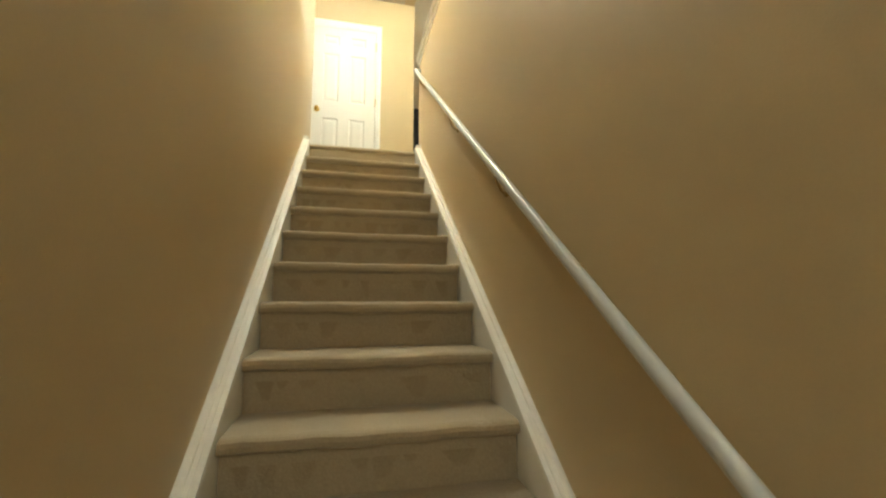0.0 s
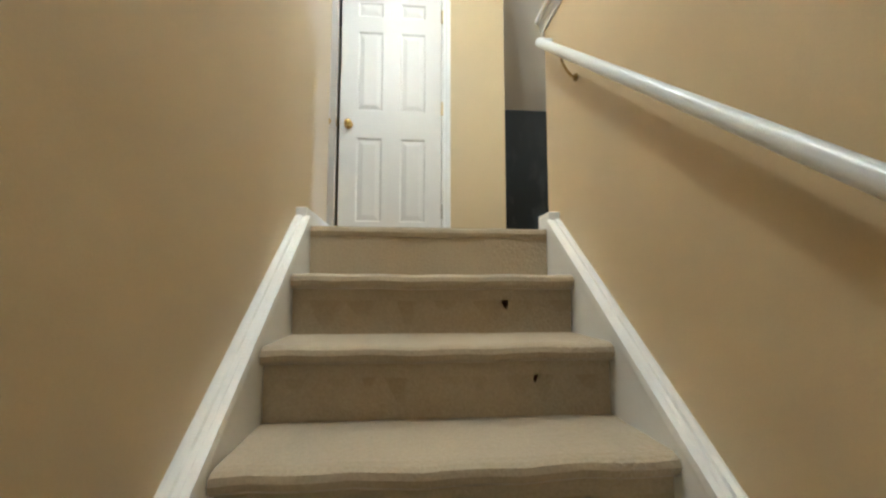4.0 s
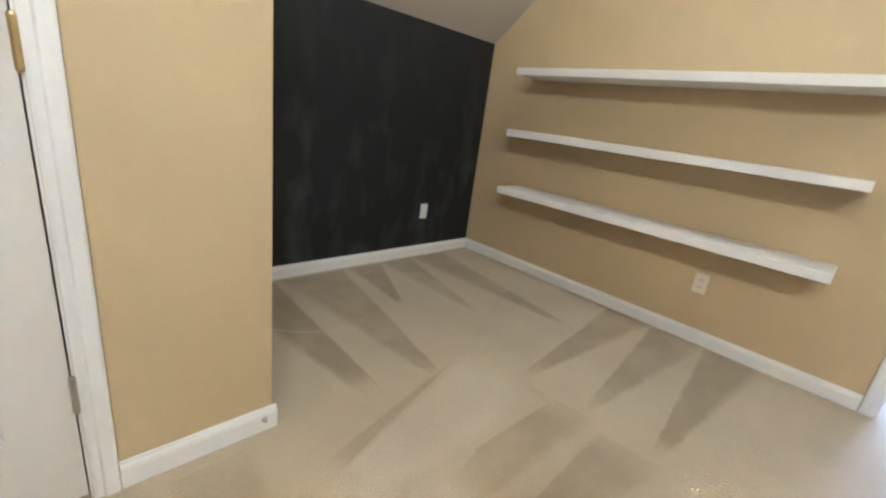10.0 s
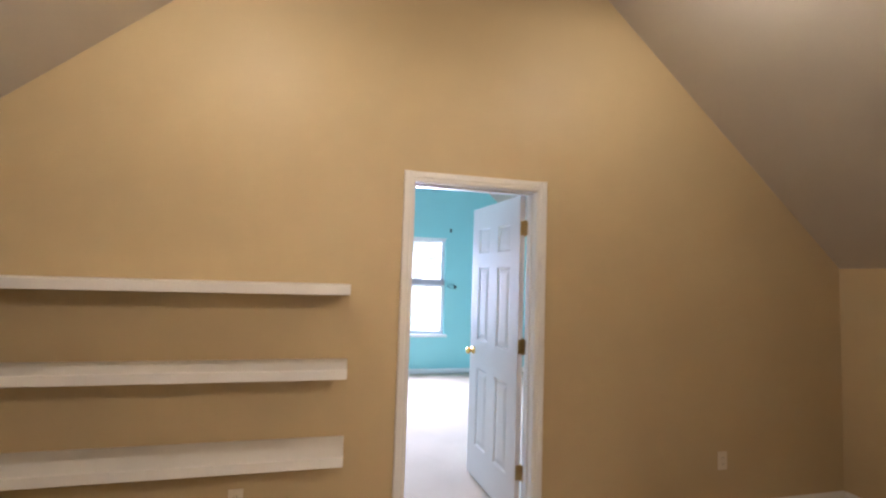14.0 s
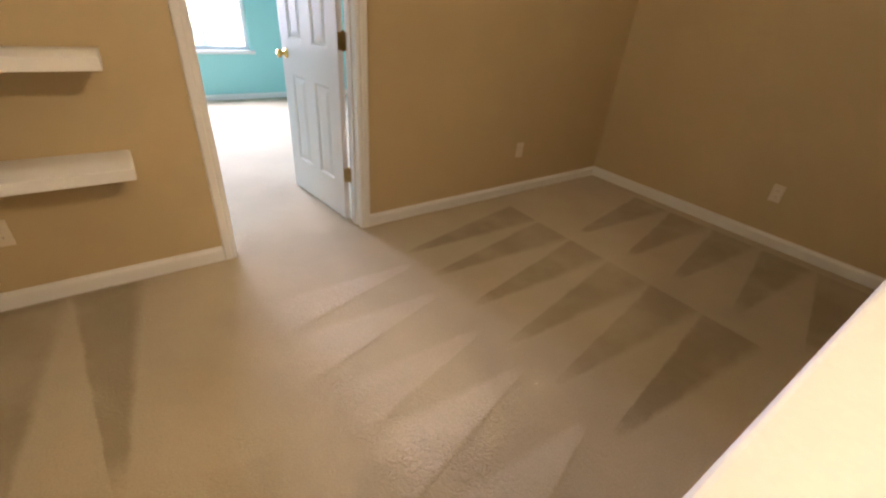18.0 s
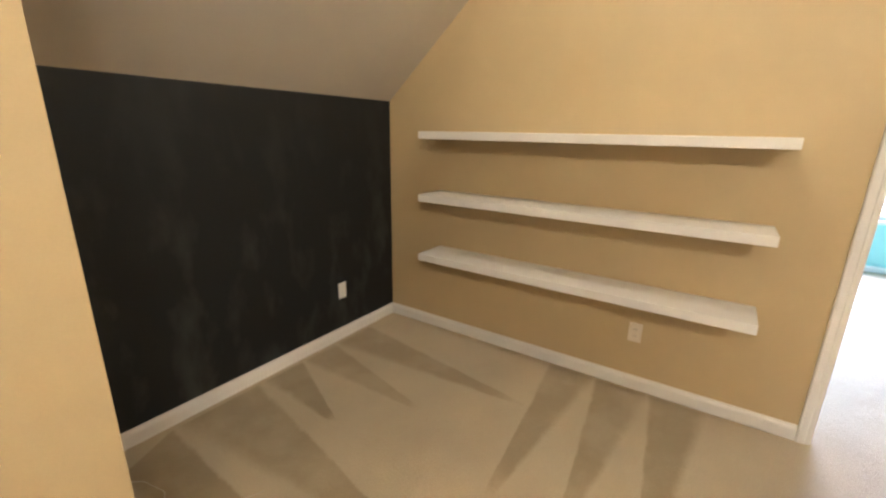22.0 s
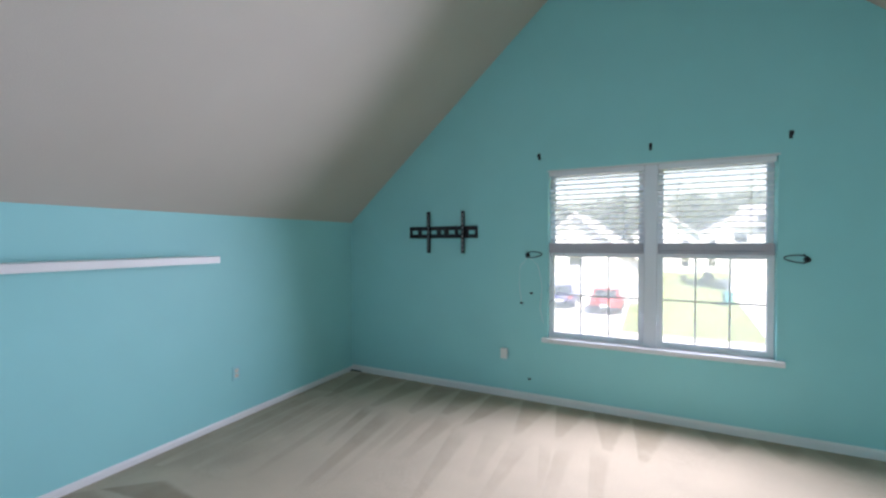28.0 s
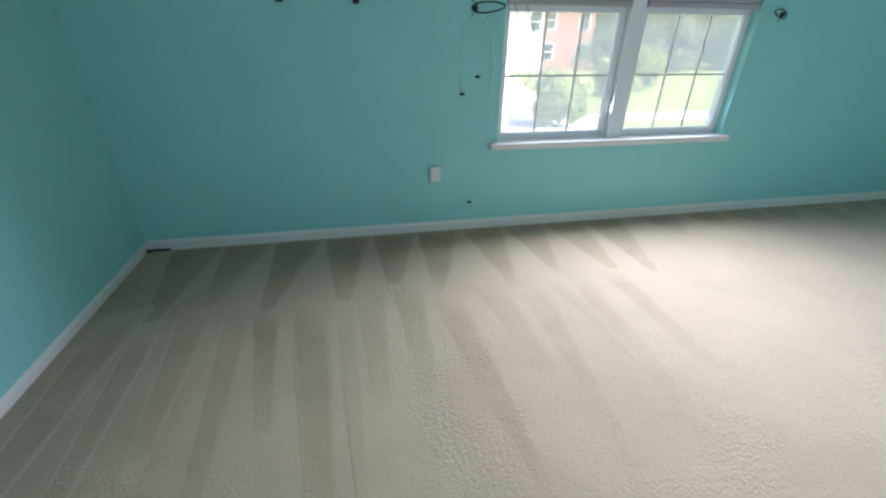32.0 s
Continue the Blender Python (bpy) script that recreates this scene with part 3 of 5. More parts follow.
# doors
def six_panel_door(name, width, m, label, knob_z=0.957, thick=0.035, height=2.03, rows=((0.232, 0.863), (1.064, 1.688), (1.802, 1.925))):
    """A moulded six-panel leaf; hinge edge at x = 0, faces at y = 0 and y = thick."""
    door = thing(name, m, label, "door")
    st, mid = 0.118, 0.124
    pw = (width - 2 * st - mid) / 2
    cols = [(st, st + pw), (width - st - pw, width - st)]
    bm = bmesh.new()
    core = 0.010
    box(0, width, core, thick - core, 0, height, bm=bm)
    xs = [0, cols[0][0], cols[0][1], cols[1][0], cols[1][1], width]
    zs = [0, rows[0][0], rows[0][1], rows[1][0], rows[1][1], rows[2][0], rows[2][1], height]
    for face in (0, 1):
        y0, y1 = (0.0, core) if face == 0 else (thick - core, thick)
        for i in range(5):
            for j in range(7):
                if i in (1, 3) and j in (1, 3, 5):
                    continue
                box(xs[i], xs[i + 1], y0, y1, zs[j], zs[j + 1], bm=bm)
    bmesh.ops.remove_doubles(bm, verts=bm.verts, dist=0.0001)
    seen = {}
    for f in bm.faces:
        seen.setdefault(tuple(round(v, 4) for v in f.calc_center_median()), []).append(f)
    bmesh.ops.delete(bm, geom=[f for fs in seen.values() if len(fs) > 1 for f in fs], context="FACES")
    part("slab", bm, DOORW, door, "white painted moulded slab")
    for c0, c1 in cols:
        for r0, r1 in rows:
            bm = bmesh.new()
            for y, n in ((core, -1), (thick - core, 1)):
                # sloped sticking round the panel and a raised field
                ring = [(0.0, 0.0092), (0.006, 0.0085), (0.014, 0.0012), (0.022, 0.0008), (0.052, 0.0064), (0.056, 0.0066)]
                loops = []
                for d, hgt in ring:
                    yy = y + n * hgt
                    loops.append([bm.verts.new(p) for p in ((c0 + d, yy, r0 + d), (c1 - d, yy, r0 + d), (c1 - d, yy, r1 - d), (c0 + d, yy, r1 - d))])
                for a, c in zip(loops, loops[1:]):
                    for k in range(4):
                        bm.faces.new((a[k], a[(k + 1) % 4], c[(k + 1) % 4], c[k]))
                bm.faces.new(loops[-1])
            part("panel", bm, DOORW, door)
    kx = width - 0.065
    for y, n in ((0, -1), (thick, 1)):
        mm = Matrix.Translation((kx, y, knob_z)) @ pose(0, 0, 0, 90 if n < 0 else -90, 0, 0)
        kn = part("knob", lathe([(0.0, 0), (0.032, 0), (0.032, 0.004), (0.027, 0.009), (0.012, 0.012), (0.0105, 0.024), (0.013, 0.028), (0.022, 0.033), (0.027, 0.041), (0.027, 0.049), (0.022, 0.058), (0.012, 0.063), (0.0, 0.064)], 24, m=mm), BRASS, door, "polished brass round knob")
        smooth(kn)
    part("latch_plate", box(width - 0.0005, width + 0.0012, 0.006, thick - 0.006, knob_z - 0.03, knob_z + 0.03), BRASS, door, "brass latch plate")
    return door


def hinge(door, z, material, y=0.0, leaf_dir=1):
    bm = tube([(-0.004, y, z - 0.045), (-0.004, y, z + 0.045)], 0.0075, 10)
    lathe([(0.0, 0), (0.008, 0), (0.006, 0.006), (0.0, 0.008)], 10, bm=bm, m=Matrix.Translation((-0.004, y, z + 0.045)))
    lathe([(0.0, 0), (0.008, 0), (0.006, 0.006), (0.0, 0.008)], 10, bm=bm, m=Matrix.Translation((-0.004, y, z - 0.045)) @ pose(0, 0, 0, 180))
    hg = part("hinge", bm, material, door, "three-knuckle butt hinge")
    part("hinge_leaf", box(-0.0025, -0.0008, min(y, y + leaf_dir * 0.032), max(y, y + leaf_dir * 0.032), z - 0.045, z + 0.045), material, hg)
    return hg


closet_right = six_panel_door("closet_door", 0.75, pose(0.79, YC + 0.041, 0.012, 0, 0, 180), "white six-panel closet door with a brass knob, closed")
for z in (0.32, 1.10, 1.83):
    hinge(closet_right, z, STEEL if z < 0.5 else SATIN, 0.050, -1)
closet_left = six_panel_door("closet_door", 0.765, pose(-0.742, YC + 0.01, 0.012, 0, 0, -4.5), "white six-panel closet door standing slightly ajar")
for z in (0.32, 1.10, 1.83):
    hinge(closet_left, z, STEEL, -0.002, 1)

ANG = 82.5
bed_door = six_panel_door("bedroom_door", 0.725, pose(XP1 + 0.010, D0 + 0.010, 0.014, 0, 0, 90 - ANG - 0.3), "white six-panel bedroom door standing open on brass hinges", 0.931, rows=((0.236, 0.815), (1.018, 1.575), (1.672, 1.865)))
for z in (0.30, 1.07, 1.82):
    hinge(bed_door, z, AGED if 1 < z < 1.5 else SATIN, 0.0, 1)


def door_frame(name, axis_pts, label, faces, mat_in=WHITE):
    fr = thing(name, (0, 0, 0), label, "door frame", kind="structure")
    for nm, bm in axis_pts:
        part(nm, bm, mat_in, fr)
    return fr


# bedroom doorway: jambs, stops, casings on both sides
J = 0.018
pieces = [
    ("jamb", box(XP0 - 0.001, XP1 + 0.001, D1 - 0.002, D1 + J, 0, DH)),
    ("jamb", box(XP0 - 0.001, XP1 + 0.001, D0 - J, D0 + 0.002, 0, DH)),
    ("head_jamb", box(XP0 - 0.001, XP1 + 0.001, D0 - J, D1 + J, DH - 0.002, DH + J)),
    ("stop", box(XP0 + 0.05, XP1 - 0.04, D1 - 0.013, D1 - 0.002, 0, DH - 0.013, 0.003)),
    ("stop", box(XP0 + 0.05, XP1 - 0.04, D0 + 0.002, D0 + 0.013, 0, DH - 0.013, 0.003)),
    ("stop", box(XP0 + 0.05, XP1 - 0.04, D0 + 0.002, D1 - 0.002, DH - 0.013, DH - 0.002, 0.003)),
]
for x, o in ((XP0, -1), (XP1, 1)):
    pieces += [
        ("casing", molding(CASE, (x, D1 + 0.003, 0), (x, D1 + 0.003, DH + 0.061), (0, 1, 0), (o, 0, 0))),
        ("casing", molding(CASE, (x, D0 - 0.003, 0), (x, D0 - 0.003, DH + 0.061), (0, -1, 0), (o, 0, 0))),
        ("head_casing", molding(CASE, (x, D0 - 0.003, DH + 0.003), (x, D1 + 0.003, DH + 0.003), (0, 0, 1), (o, 0, 0))),
    ]
for i, z in enumerate((0.314, 1.084, 1.834)):
    pieces.append(("hinge_plate", box(XP1 - 0.034, XP1 + 0.001, D0 + 0.0022, D0 + 0.004, z - 0.045, z + 0.045)))
fr = door_frame("door_frame_1", pieces, "white painted door frame with moulded casing", None)
for ch in fr.children:
    if ch.name.startswith("hinge_plate"):
        ch.data.materials[0] = AGED if 0.9 < sum(v.co.z for v in ch.data.vertices) / len(ch.data.vertices) < 1.4 else SATIN
    if ch.name.startswith("stop"):
        ch["label"] = "white painted door stop"

pieces = [
    ("casing", molding(CASE, (CL1 + 0.003, YC, 0), (CL1 + 0.003, YC, 2.06 + 0.061), (1, 0, 0), (0, -1, 0))),
    ("casing", molding(CASE, (CL0 - 0.003, YC, 0), (CL0 - 0.003, YC, 2.06 + 0.061), (-1, 0, 0), (0, -1, 0))),
    ("head_casing", molding(CASE, (CL0 - 0.003, YC, 2.063), (CL1 + 0.003, YC, 2.063), (0, 0, 1), (0, -1, 0))),
    ("jamb", box(CL1 - 0.003, CL1 + 0.002, YC - 0.001, YC + 0.121, 0, 2.06)),
    ("jamb", box(CL0 - 0.002, CL0 + 0.003, YC - 0.001, YC + 0.121, 0, 2.06)),
    ("head_jamb", box(CL0, CL1, YC - 0.001, YC + 0.121, 2.046, 2.064)),
]
door_frame("door_frame_2", pieces, "white painted closet frame with moulded casing", None)


# loft shelves
def shelf(x0, x1, y0, y1, z0, z1, label, group, along="y"):
    """A hollow floating shelf: a wrapped body and the two thin end caps pressed into it."""
    mid = ((x0 + x1) / 2, (y0 + y1) / 2, z0)
    t = thing("wall_shelf", mid, label, "shelf", group)
    move = Matrix.Translation((-mid[0], -mid[1], -mid[2]))
    e = 0.004
    body = box(x0, x1, y0 + (e if along == "y" else 0), y1 - (e if along == "y" else 0), z0, z1, 0.0025) if along == "y" else box(x0 + e, x1 - e, y0, y1, z0, z1, 0.0025)
    body.transform(move)
    part("body", body, WHITE, t, "white laminated shelf body")
    for end in (0, 1):
        if along == "y":
            c = box(x0 + 0.0015, x1 - 0.0005, y0 if end == 0 else y1 - e, y0 + e if end == 0 else y1, z0 + 0.0015, z1 - 0.0015, 0.001)
        else:
            c = box(x0 if end == 0 else x1 - e, x0 + e if end == 0 else x1, y0 + 0.0015, y1 - 0.0005, z0 + 0.0015, z1 - 0.0015, 0.001)
        c.transform(move)
        part("end_cap", c, WHITE, t)
    return t


for z in (1.408, 1.008, 0.602):
    shelf(3.222, XP0 - 0.001, 0.292, 2.182, z, z + 0.047, "long white painted floating shelf on the tan wall", "loft shelves")
shelf(XBOX + 0.002, 5.745, 2.42, YN - 0.001, 1.297, 1.345, "long white floating shelf on the teal wall", "", "x")


# outlets
def outlet(at, label, material=PLATE, duplex=True, face=None):
    """A wall plate facing -y locally, with two sockets or a blank face."""
    t = thing("wall_outlet", at, label, "outlet")
    part("plate", box(-0.035, 0.035, -0.006, 0, -0.058, 0.058, 0.003), material, t)
    if duplex:
        for z in (-0.02, 0.02):
            r = part("receptacle", box(-0.017, 0.017, -0.0085, -0.004, z - 0.014, z + 0.014, 0.004), face or material, t)
            bm = bmesh.new()
            for x in (-0.0065, 0.0065):
                box(x - 0.001, x + 0.001, -0.0092, -0.008, z - 0.003, z + 0.006, bm=bm)
            part("slots", bm, DARK, r)
        part("screw", lathe([(0, 0), (0.003, 0), (0.0025, 0.001), (0, 0.0012)], 8, m=Matrix.Translation((0, -0.006, 0)) @ pose(0, 0, 0, 90)), STEEL, t)
    else:
        for z in (-0.042, 0.042):
            part("screw", lathe([(0, 0), (0.003, 0), (0.0025, 0.001), (0, 0.0012)], 8, m=Matrix.Translation((0, -0.006, z)) @ pose(0, 0, 0, 90)), STEEL, t)
    return t


TANP = mat("almond_plastic", (0.73, 0.66, 0.54), 0.35, vary=0.02)
TEALP = mat("teal_painted_plastic", (0.33, 0.64, 0.66), 0.45, vary=0.03)
outlet((2.945, YN, 0.36), "white blank cover plate on the chalkboard wall", PLATE, False)
outlet(pose(XP0, 0.808, 0.355, 0, 0, -90), "almond duplex outlet below the shelves", TANP)
outlet(pose(XP0, -2.15, 0.36, 0, 0, -90), "almond duplex outlet on the tan wall", TANP)
outlet(pose(2.06, YS, 0.36, 0, 0, 180), "almond duplex outlet on the tan knee wall", TANP)
outlet((6.03, YN, 0.385), "teal-painted duplex outlet with pale sockets on the teal wall", TEALP, True, TANP)
o = outlet(pose(XW, 0.85, 0.39, 0, 0, -90), "duplex outlet with a white plug-in box", TEALP)
part("plug_box", box(-0.032, 0.03, -0.04, -0.008, -0.03, 0.065, 0.006), PLATE, o, "white plastic plug-in box")

# door stop on the closet wall's baseboard
ds = thing("door_stop", (1.245, YC - 0.014, 0.045), "small grey door stop on the baseboard", "door stop")
smooth(part("rosette", lathe([(0, 0), (0.010, 0), (0.010, 0.002), (0.007, 0.005), (0, 0.005)], 14, m=pose(0, 0, 0, 90)), STEEL, ds))
part("rubber_tip", lathe([(0, 0.004), (0.006, 0.004), (0.006, 0.012), (0, 0.013)], 12, m=pose(0, 0, 0, 90)), GREY, ds)

# loose white cable on the loft carpet by the chalkboard wall
CABLE = mat("worn_white_cable", (0.50, 0.45, 0.36), 0.5, vary=0.1)
cb = mesh_object("cable", tube([(1.30, 2.60, 0.002), (1.36, 2.50, 0.003), (1.48, 2.40, 0.02), (1.52, 2.30, 0.05), (1.56, 2.22, 0.012), (1.50, 2.10, 0.002), (1.62, 1.98, 0.002), (1.80, 1.90, 0.002)], 0.0016, 8), CABLE)
tagged(cb, "loose thin white cable lying on the carpet", "cable")
ck = mesh_object("cable_end", tube([(1.29, 2.622, 0.006), (1.30, 2.618, 0.12), (1.325, 2.612, 0.19)], 0.003, 8), mat("copper_wire", (0.45, 0.24, 0.14), 0.4, metal=0.6))
tagged(ck, "thin copper wire end standing by the wall", "cable")

# ---- bedroom wall things ----
# television wall mount
tv = thing("tv_wall_mount", (XW, 1.495, 1.54), "black steel television wall bracket with two arms", "tv mount")


def mount_plate():
    """A back plate with a row of slots: upper and lower flanges, and webs between the slots."""
    bm = bmesh.new()
    x0, x1 = -0.012, -0.004
    L, H = 0.376, 0.058
    box(-0.02, x1, -L, L, H - 0.038, H, 0.002, bm)
    box(-0.02, x1, -L, L, -H, -H + 0.038, 0.002, bm)
    slots = (-0.315, -0.205, -0.10, 0.0, 0.10, 0.205, 0.315)
    edges = [-L]
    for i, s in enumerate(slots):
        w = 0.018 if i == 3 else 0.034
        edges += [s - w, s + w]
    edges.append(L)
    for a, c in zip(edges[::2], edges[1::2]):
        box(x0, x1, a, c, -H + 0.037, H - 0.037, 0.001, bm)
    return bm


part("back_plate", mount_plate(), BLACK, tv, "slotted black back plate")
for y in (0.145, -0.23):
    arm = part("arm", box(-0.045, -0.021, y - 0.016, y + 0.016, -0.205, 0.205, 0.003), BLACK, tv, "black channel arm")
    bm = bmesh.new()
    for k in range(9):
        z = -0.17 + k * 0.0425
        box(-0.0465, -0.044, y - 0.004, y + 0.004, z - 0.013, z + 0.013, bm=bm)
    part("slots", bm, GREY, arm)
for y in (0.335, -0.335, 0.05):
    part("bolt", lathe([(0, 0), (0.009, 0), (0.009, 0.005), (0.005, 0.008), (0, 0.008)], 6, m=Matrix.Translation((-0.004, y, 0.044)) @ pose(0, 0, 0, 0, -90, 0)), BLACK, tv)

# curtain rod brackets above the window
for y, z in ((0.53, 2.205), (-0.36, 2.205), (-1.245, 2.20)):
    t = thing("curtain_rod_bracket", (XW, y, z), "small black curtain rod bracket above the window", "bracket", "curtain rod brackets")
    part("plate", box(-0.004, 0, -0.011, 0.011, -0.028, 0.028, 0.0015), BLACK, t)
    part("hook", tube([(-0.003, 0, -0.012), (-0.035, 0, -0.012), (-0.052, 0, -0.004), (-0.056, 0, 0.014)], 0.006, 8), BLACK, t)
# curtain holdbacks
for y, z, s in ((0.63, 1.325, 1), (-1.34, 1.32, -1)):
    t = thing("curtain_holdback", (XW, y, z), "black iron curtain holdback beside the window", "holdback", "curtain holdbacks")
    part("rosette", lathe([(0, 0), (0.017, 0), (0.017, 0.004), (0.012, 0.010), (0.007, 0.014), (0, 0.014)], 16, m=Matrix.Translation((0, 0, 0)) @ pose(0, 0, 0, 0, -90, 0)), BLACK, t)
    pts = []
    for k in range(25):
        a = 2 * math.pi * k / 24
        u = 0.5 * (1 - math.cos(a))
        pts.append((-0.012 - 0.075 * u + 0.012 * math.sin(a), -s * (-0.02 + 0.165 * u), 0.026 * math.sin(a) * (0.7 + 0.5 * math.cos(a / 2) ** 2) + 0.012 * u))
    part("arm", tube(pts, 0.0042, 8), BLACK, t, "black bent wire loop")
    for dz in (0.035, -0.03):
        part("screw", lathe([(0, 0), (0.005, 0), (0.004, 0.003), (0, 0.003)], 8, m=Matrix.Translation((0, 0.012, dz)) @ pose(0, 0, 0, 0, -90, 0)), BLACK, t)
# stubs of cable and the cords by the window
for y, z, lab in ((0.60, 0.98, "black cable clip on the teal wall"), (0.69, 0.885, "black cable clip with a cord end"), (0.617, 0.195, "black cable stub coming out of the wall")):
    ob = mesh_object("cable_clip", box(XW - 0.014, XW, y - 0.016, y + 0.012, z - 0.007, z + 0.007, 0.003), BLACK)
    tagged(ob, lab, "cable clip")
WIRE = mat("thin_white_cord", (0.74, 0.80, 0.80), 0.5, vary=0.02)
ob = mesh_object("cord", tube([(XW - 0.03, 0.63, 1.30), (XW - 0.012, 0.70, 1.22), (XW - 0.006, 0.71, 1.05), (XW - 0.006, 0.69, 0.90)], 0.002, 6), WIRE)
tagged(ob, "thin white cord hanging from the holdback", "cord")
ob = mesh_object("cord", tube([(XW - 0.03, 0.62, 1.31), (XW - 0.012, 0.54, 1.24), (XW - 0.006, 0.50, 1.05), (XW - 0.006, 0.52, 0.84), (XW - 0.006, 0.49, 0.72)], 0.002, 6), WIRE)
tagged(ob, "thin white cord curling beside the window", "cord")
CORD = mat("dark_cord", (0.05, 0.04, 0.04), 0.5)
for i, pts in enumerate((
    [(XW + 0.03, 0.44, 1.36), (XW + 0.02, 0.40, 1.22), (XW + 0.02, 0.43, 1.05), (XW + 0.015, 0.455, 1.0)],
    [(XW + 0.03, 0.40, 1.36), (XW + 0.02, 0.33, 1.20), (XW + 0.02, 0.36, 1.0), (XW + 0.015, 0.44, 0.90)],
    [(XW + 0.03, 0.33, 1.36), (XW + 0.02, 0.24, 1.15), (XW + 0.02, 0.27, 0.96), (XW + 0.02, 0.31, 0.90)],
)):
    tagged(mesh_object("blind_cord", tube(pts, 0.0018, 6), CORD), "thin dark blind cord hanging in the window", "cord", "blind cords")
# dark gap at the corner baseboard, put in as a short black tube
ob = mesh_object("cable_stub", tube([(XW - 0.02, YN - 0.02, 0.012), (XW - 0.05, YN - 0.022, 0.014), (XW - 0.022, YN - 0.06, 0.01), (XW - 0.02, YN - 0.14, 0.006)], 0.007, 8), BLACK)
tagged(ob, "black tube in the corner standing in for a dark gap", "cable")

# ---- window ----
win = thing("window_1", (XW, -0.36, WZ0), "white vinyl double window with raised blinds", "window", kind="structure")


def wbox(name, mtl, parent, *a, label=""):
    bm = box(*a)
    bm.transform(Matrix.Translation((-XW, 0.36, -WZ0)))
    return part(name, bm, mtl, parent, label)


MUL = (-0.412, -0.320)
XF = XW + 0.06
glass = bpy.data.materials.new("window_glass")
glass.use_nodes = True
_gn = glass.node_tree
_gn.nodes.remove(_gn.nodes["Principled BSDF"])
_clear = _gn.nodes.new("ShaderNodeBsdfTransparent")
# milky share whitens the view, imitating glare and haze over the outside
_veil = _gn.nodes.new("ShaderNodeBsdfTranslucent")
_veil.inputs[0].default_value = (0.9, 0.92, 0.95, 1)
_gloss = _gn.nodes.new("ShaderNodeBsdfGlossy")
_gloss.inputs["Roughness"].default_value = 0.02
_m1, _m2 = _gn.nodes.new("ShaderNodeMixShader"), _gn.nodes.new("ShaderNodeMixShader")
_m1.inputs[0].default_value, _m2.inputs[0].default_value = 0.28, 0.03
_gn.links.new(_clear.outputs[0], _m1.inputs[1])
_gn.links.new(_veil.outputs[0], _m1.inputs[2])
_gn.links.new(_m1.outputs[0], _m2.inputs[1])
_gn.links.new(_gloss.outputs[0], _m2.inputs[2])
_gn.links.new(_m2.outputs[0], _gn.nodes["Material Output"].inputs[0])
wbox("window_sill", WHITE, win, XW - 0.045, XW + 0.07, W0 - 0.035, W1 + 0.035, WZ0 - 0.036, WZ0 + 0.004, 0.006, label="white painted window stool")
for y0, y1 in ((W0 - 0.001, W0 + 0.012), (W1 - 0.012, W1 + 0.001)):
    wbox("side_jamb", TEAL, win, XW - 0.001, XW + 0.16, y0, y1, WZ0, WZ1)
wbox("head_jamb", WHITE, win, XW - 0.001, XW + 0.16, W0, W1, WZ1 - 0.012, WZ1 + 0.001)
wbox("mullion", VINYL, win, XW + 0.02, XW + 0.15, MUL[0], MUL[1], WZ0, WZ1 - 0.012, 0.004, label="white vinyl mullion")
MEET = 1.335
MUNT = mat("white_muntin", (0.70, 0.70, 0.72), 0.4, vary=0.03)
for y0, y1 in ((W0 + 0.012, MUL[0]), (MUL[1], W1 - 0.012)):
    for nm, za, zb, x in (("upper_sash", MEET - 0.02, WZ1 - 0.012, XF + 0.045), ("lower_sash", WZ0, MEET + 0.025, XF)):
        f = 0.045
        bm = bmesh.new()
        box(x, x + 0.035, y0, y0 + f, za, zb, 0.004, bm)
        box(x, x + 0.035, y1 - f, y1, za, zb, 0.004, bm)
        box(x, x + 0.034, y0 + f - 0.002, y1 - f + 0.002, za, za + f, 0.004, bm)
        box(x, x + 0.034, y0 + f - 0.002, y1 - f + 0.002, zb - f, zb, 0.004, bm)
        bm.transform(Matrix.Translation((-XW, 0.36, -WZ0)))
        sash = part(nm, bm, VINYL, win, "white vinyl sash")
        pane = wbox("pane", glass, sash, x + 0.015, x + 0.019, y0 + f - 0.004, y1 - f + 0.004, za + f - 0.004, zb - f + 0.004)
        pane.visible_shadow = False
        if nm == "lower_sash":
            g0, g1 = y0 + f, y1 - f
            for k in (1, 2):
                yy = g0 + (g1 - g0) * k / 3
                wbox("muntin", MUNT, sash, x + 0.009, x + 0.014, yy - 0.006, yy + 0.006, za + f - 0.002, zb - f + 0.002)
            zz = (za + zb) / 2
            wbox("muntin", MUNT, sash, x + 0.0085, x + 0.0145, g0 - 0.002, g1 + 0.002, zz - 0.006, zz + 0.006)
            wbox("sash_lock", VINYL, sash, x - 0.006, x + 0.02, (g0 + g1) / 2 - 0.03, (g0 + g1) / 2 + 0.03, zb, zb + 0.014, 0.003)

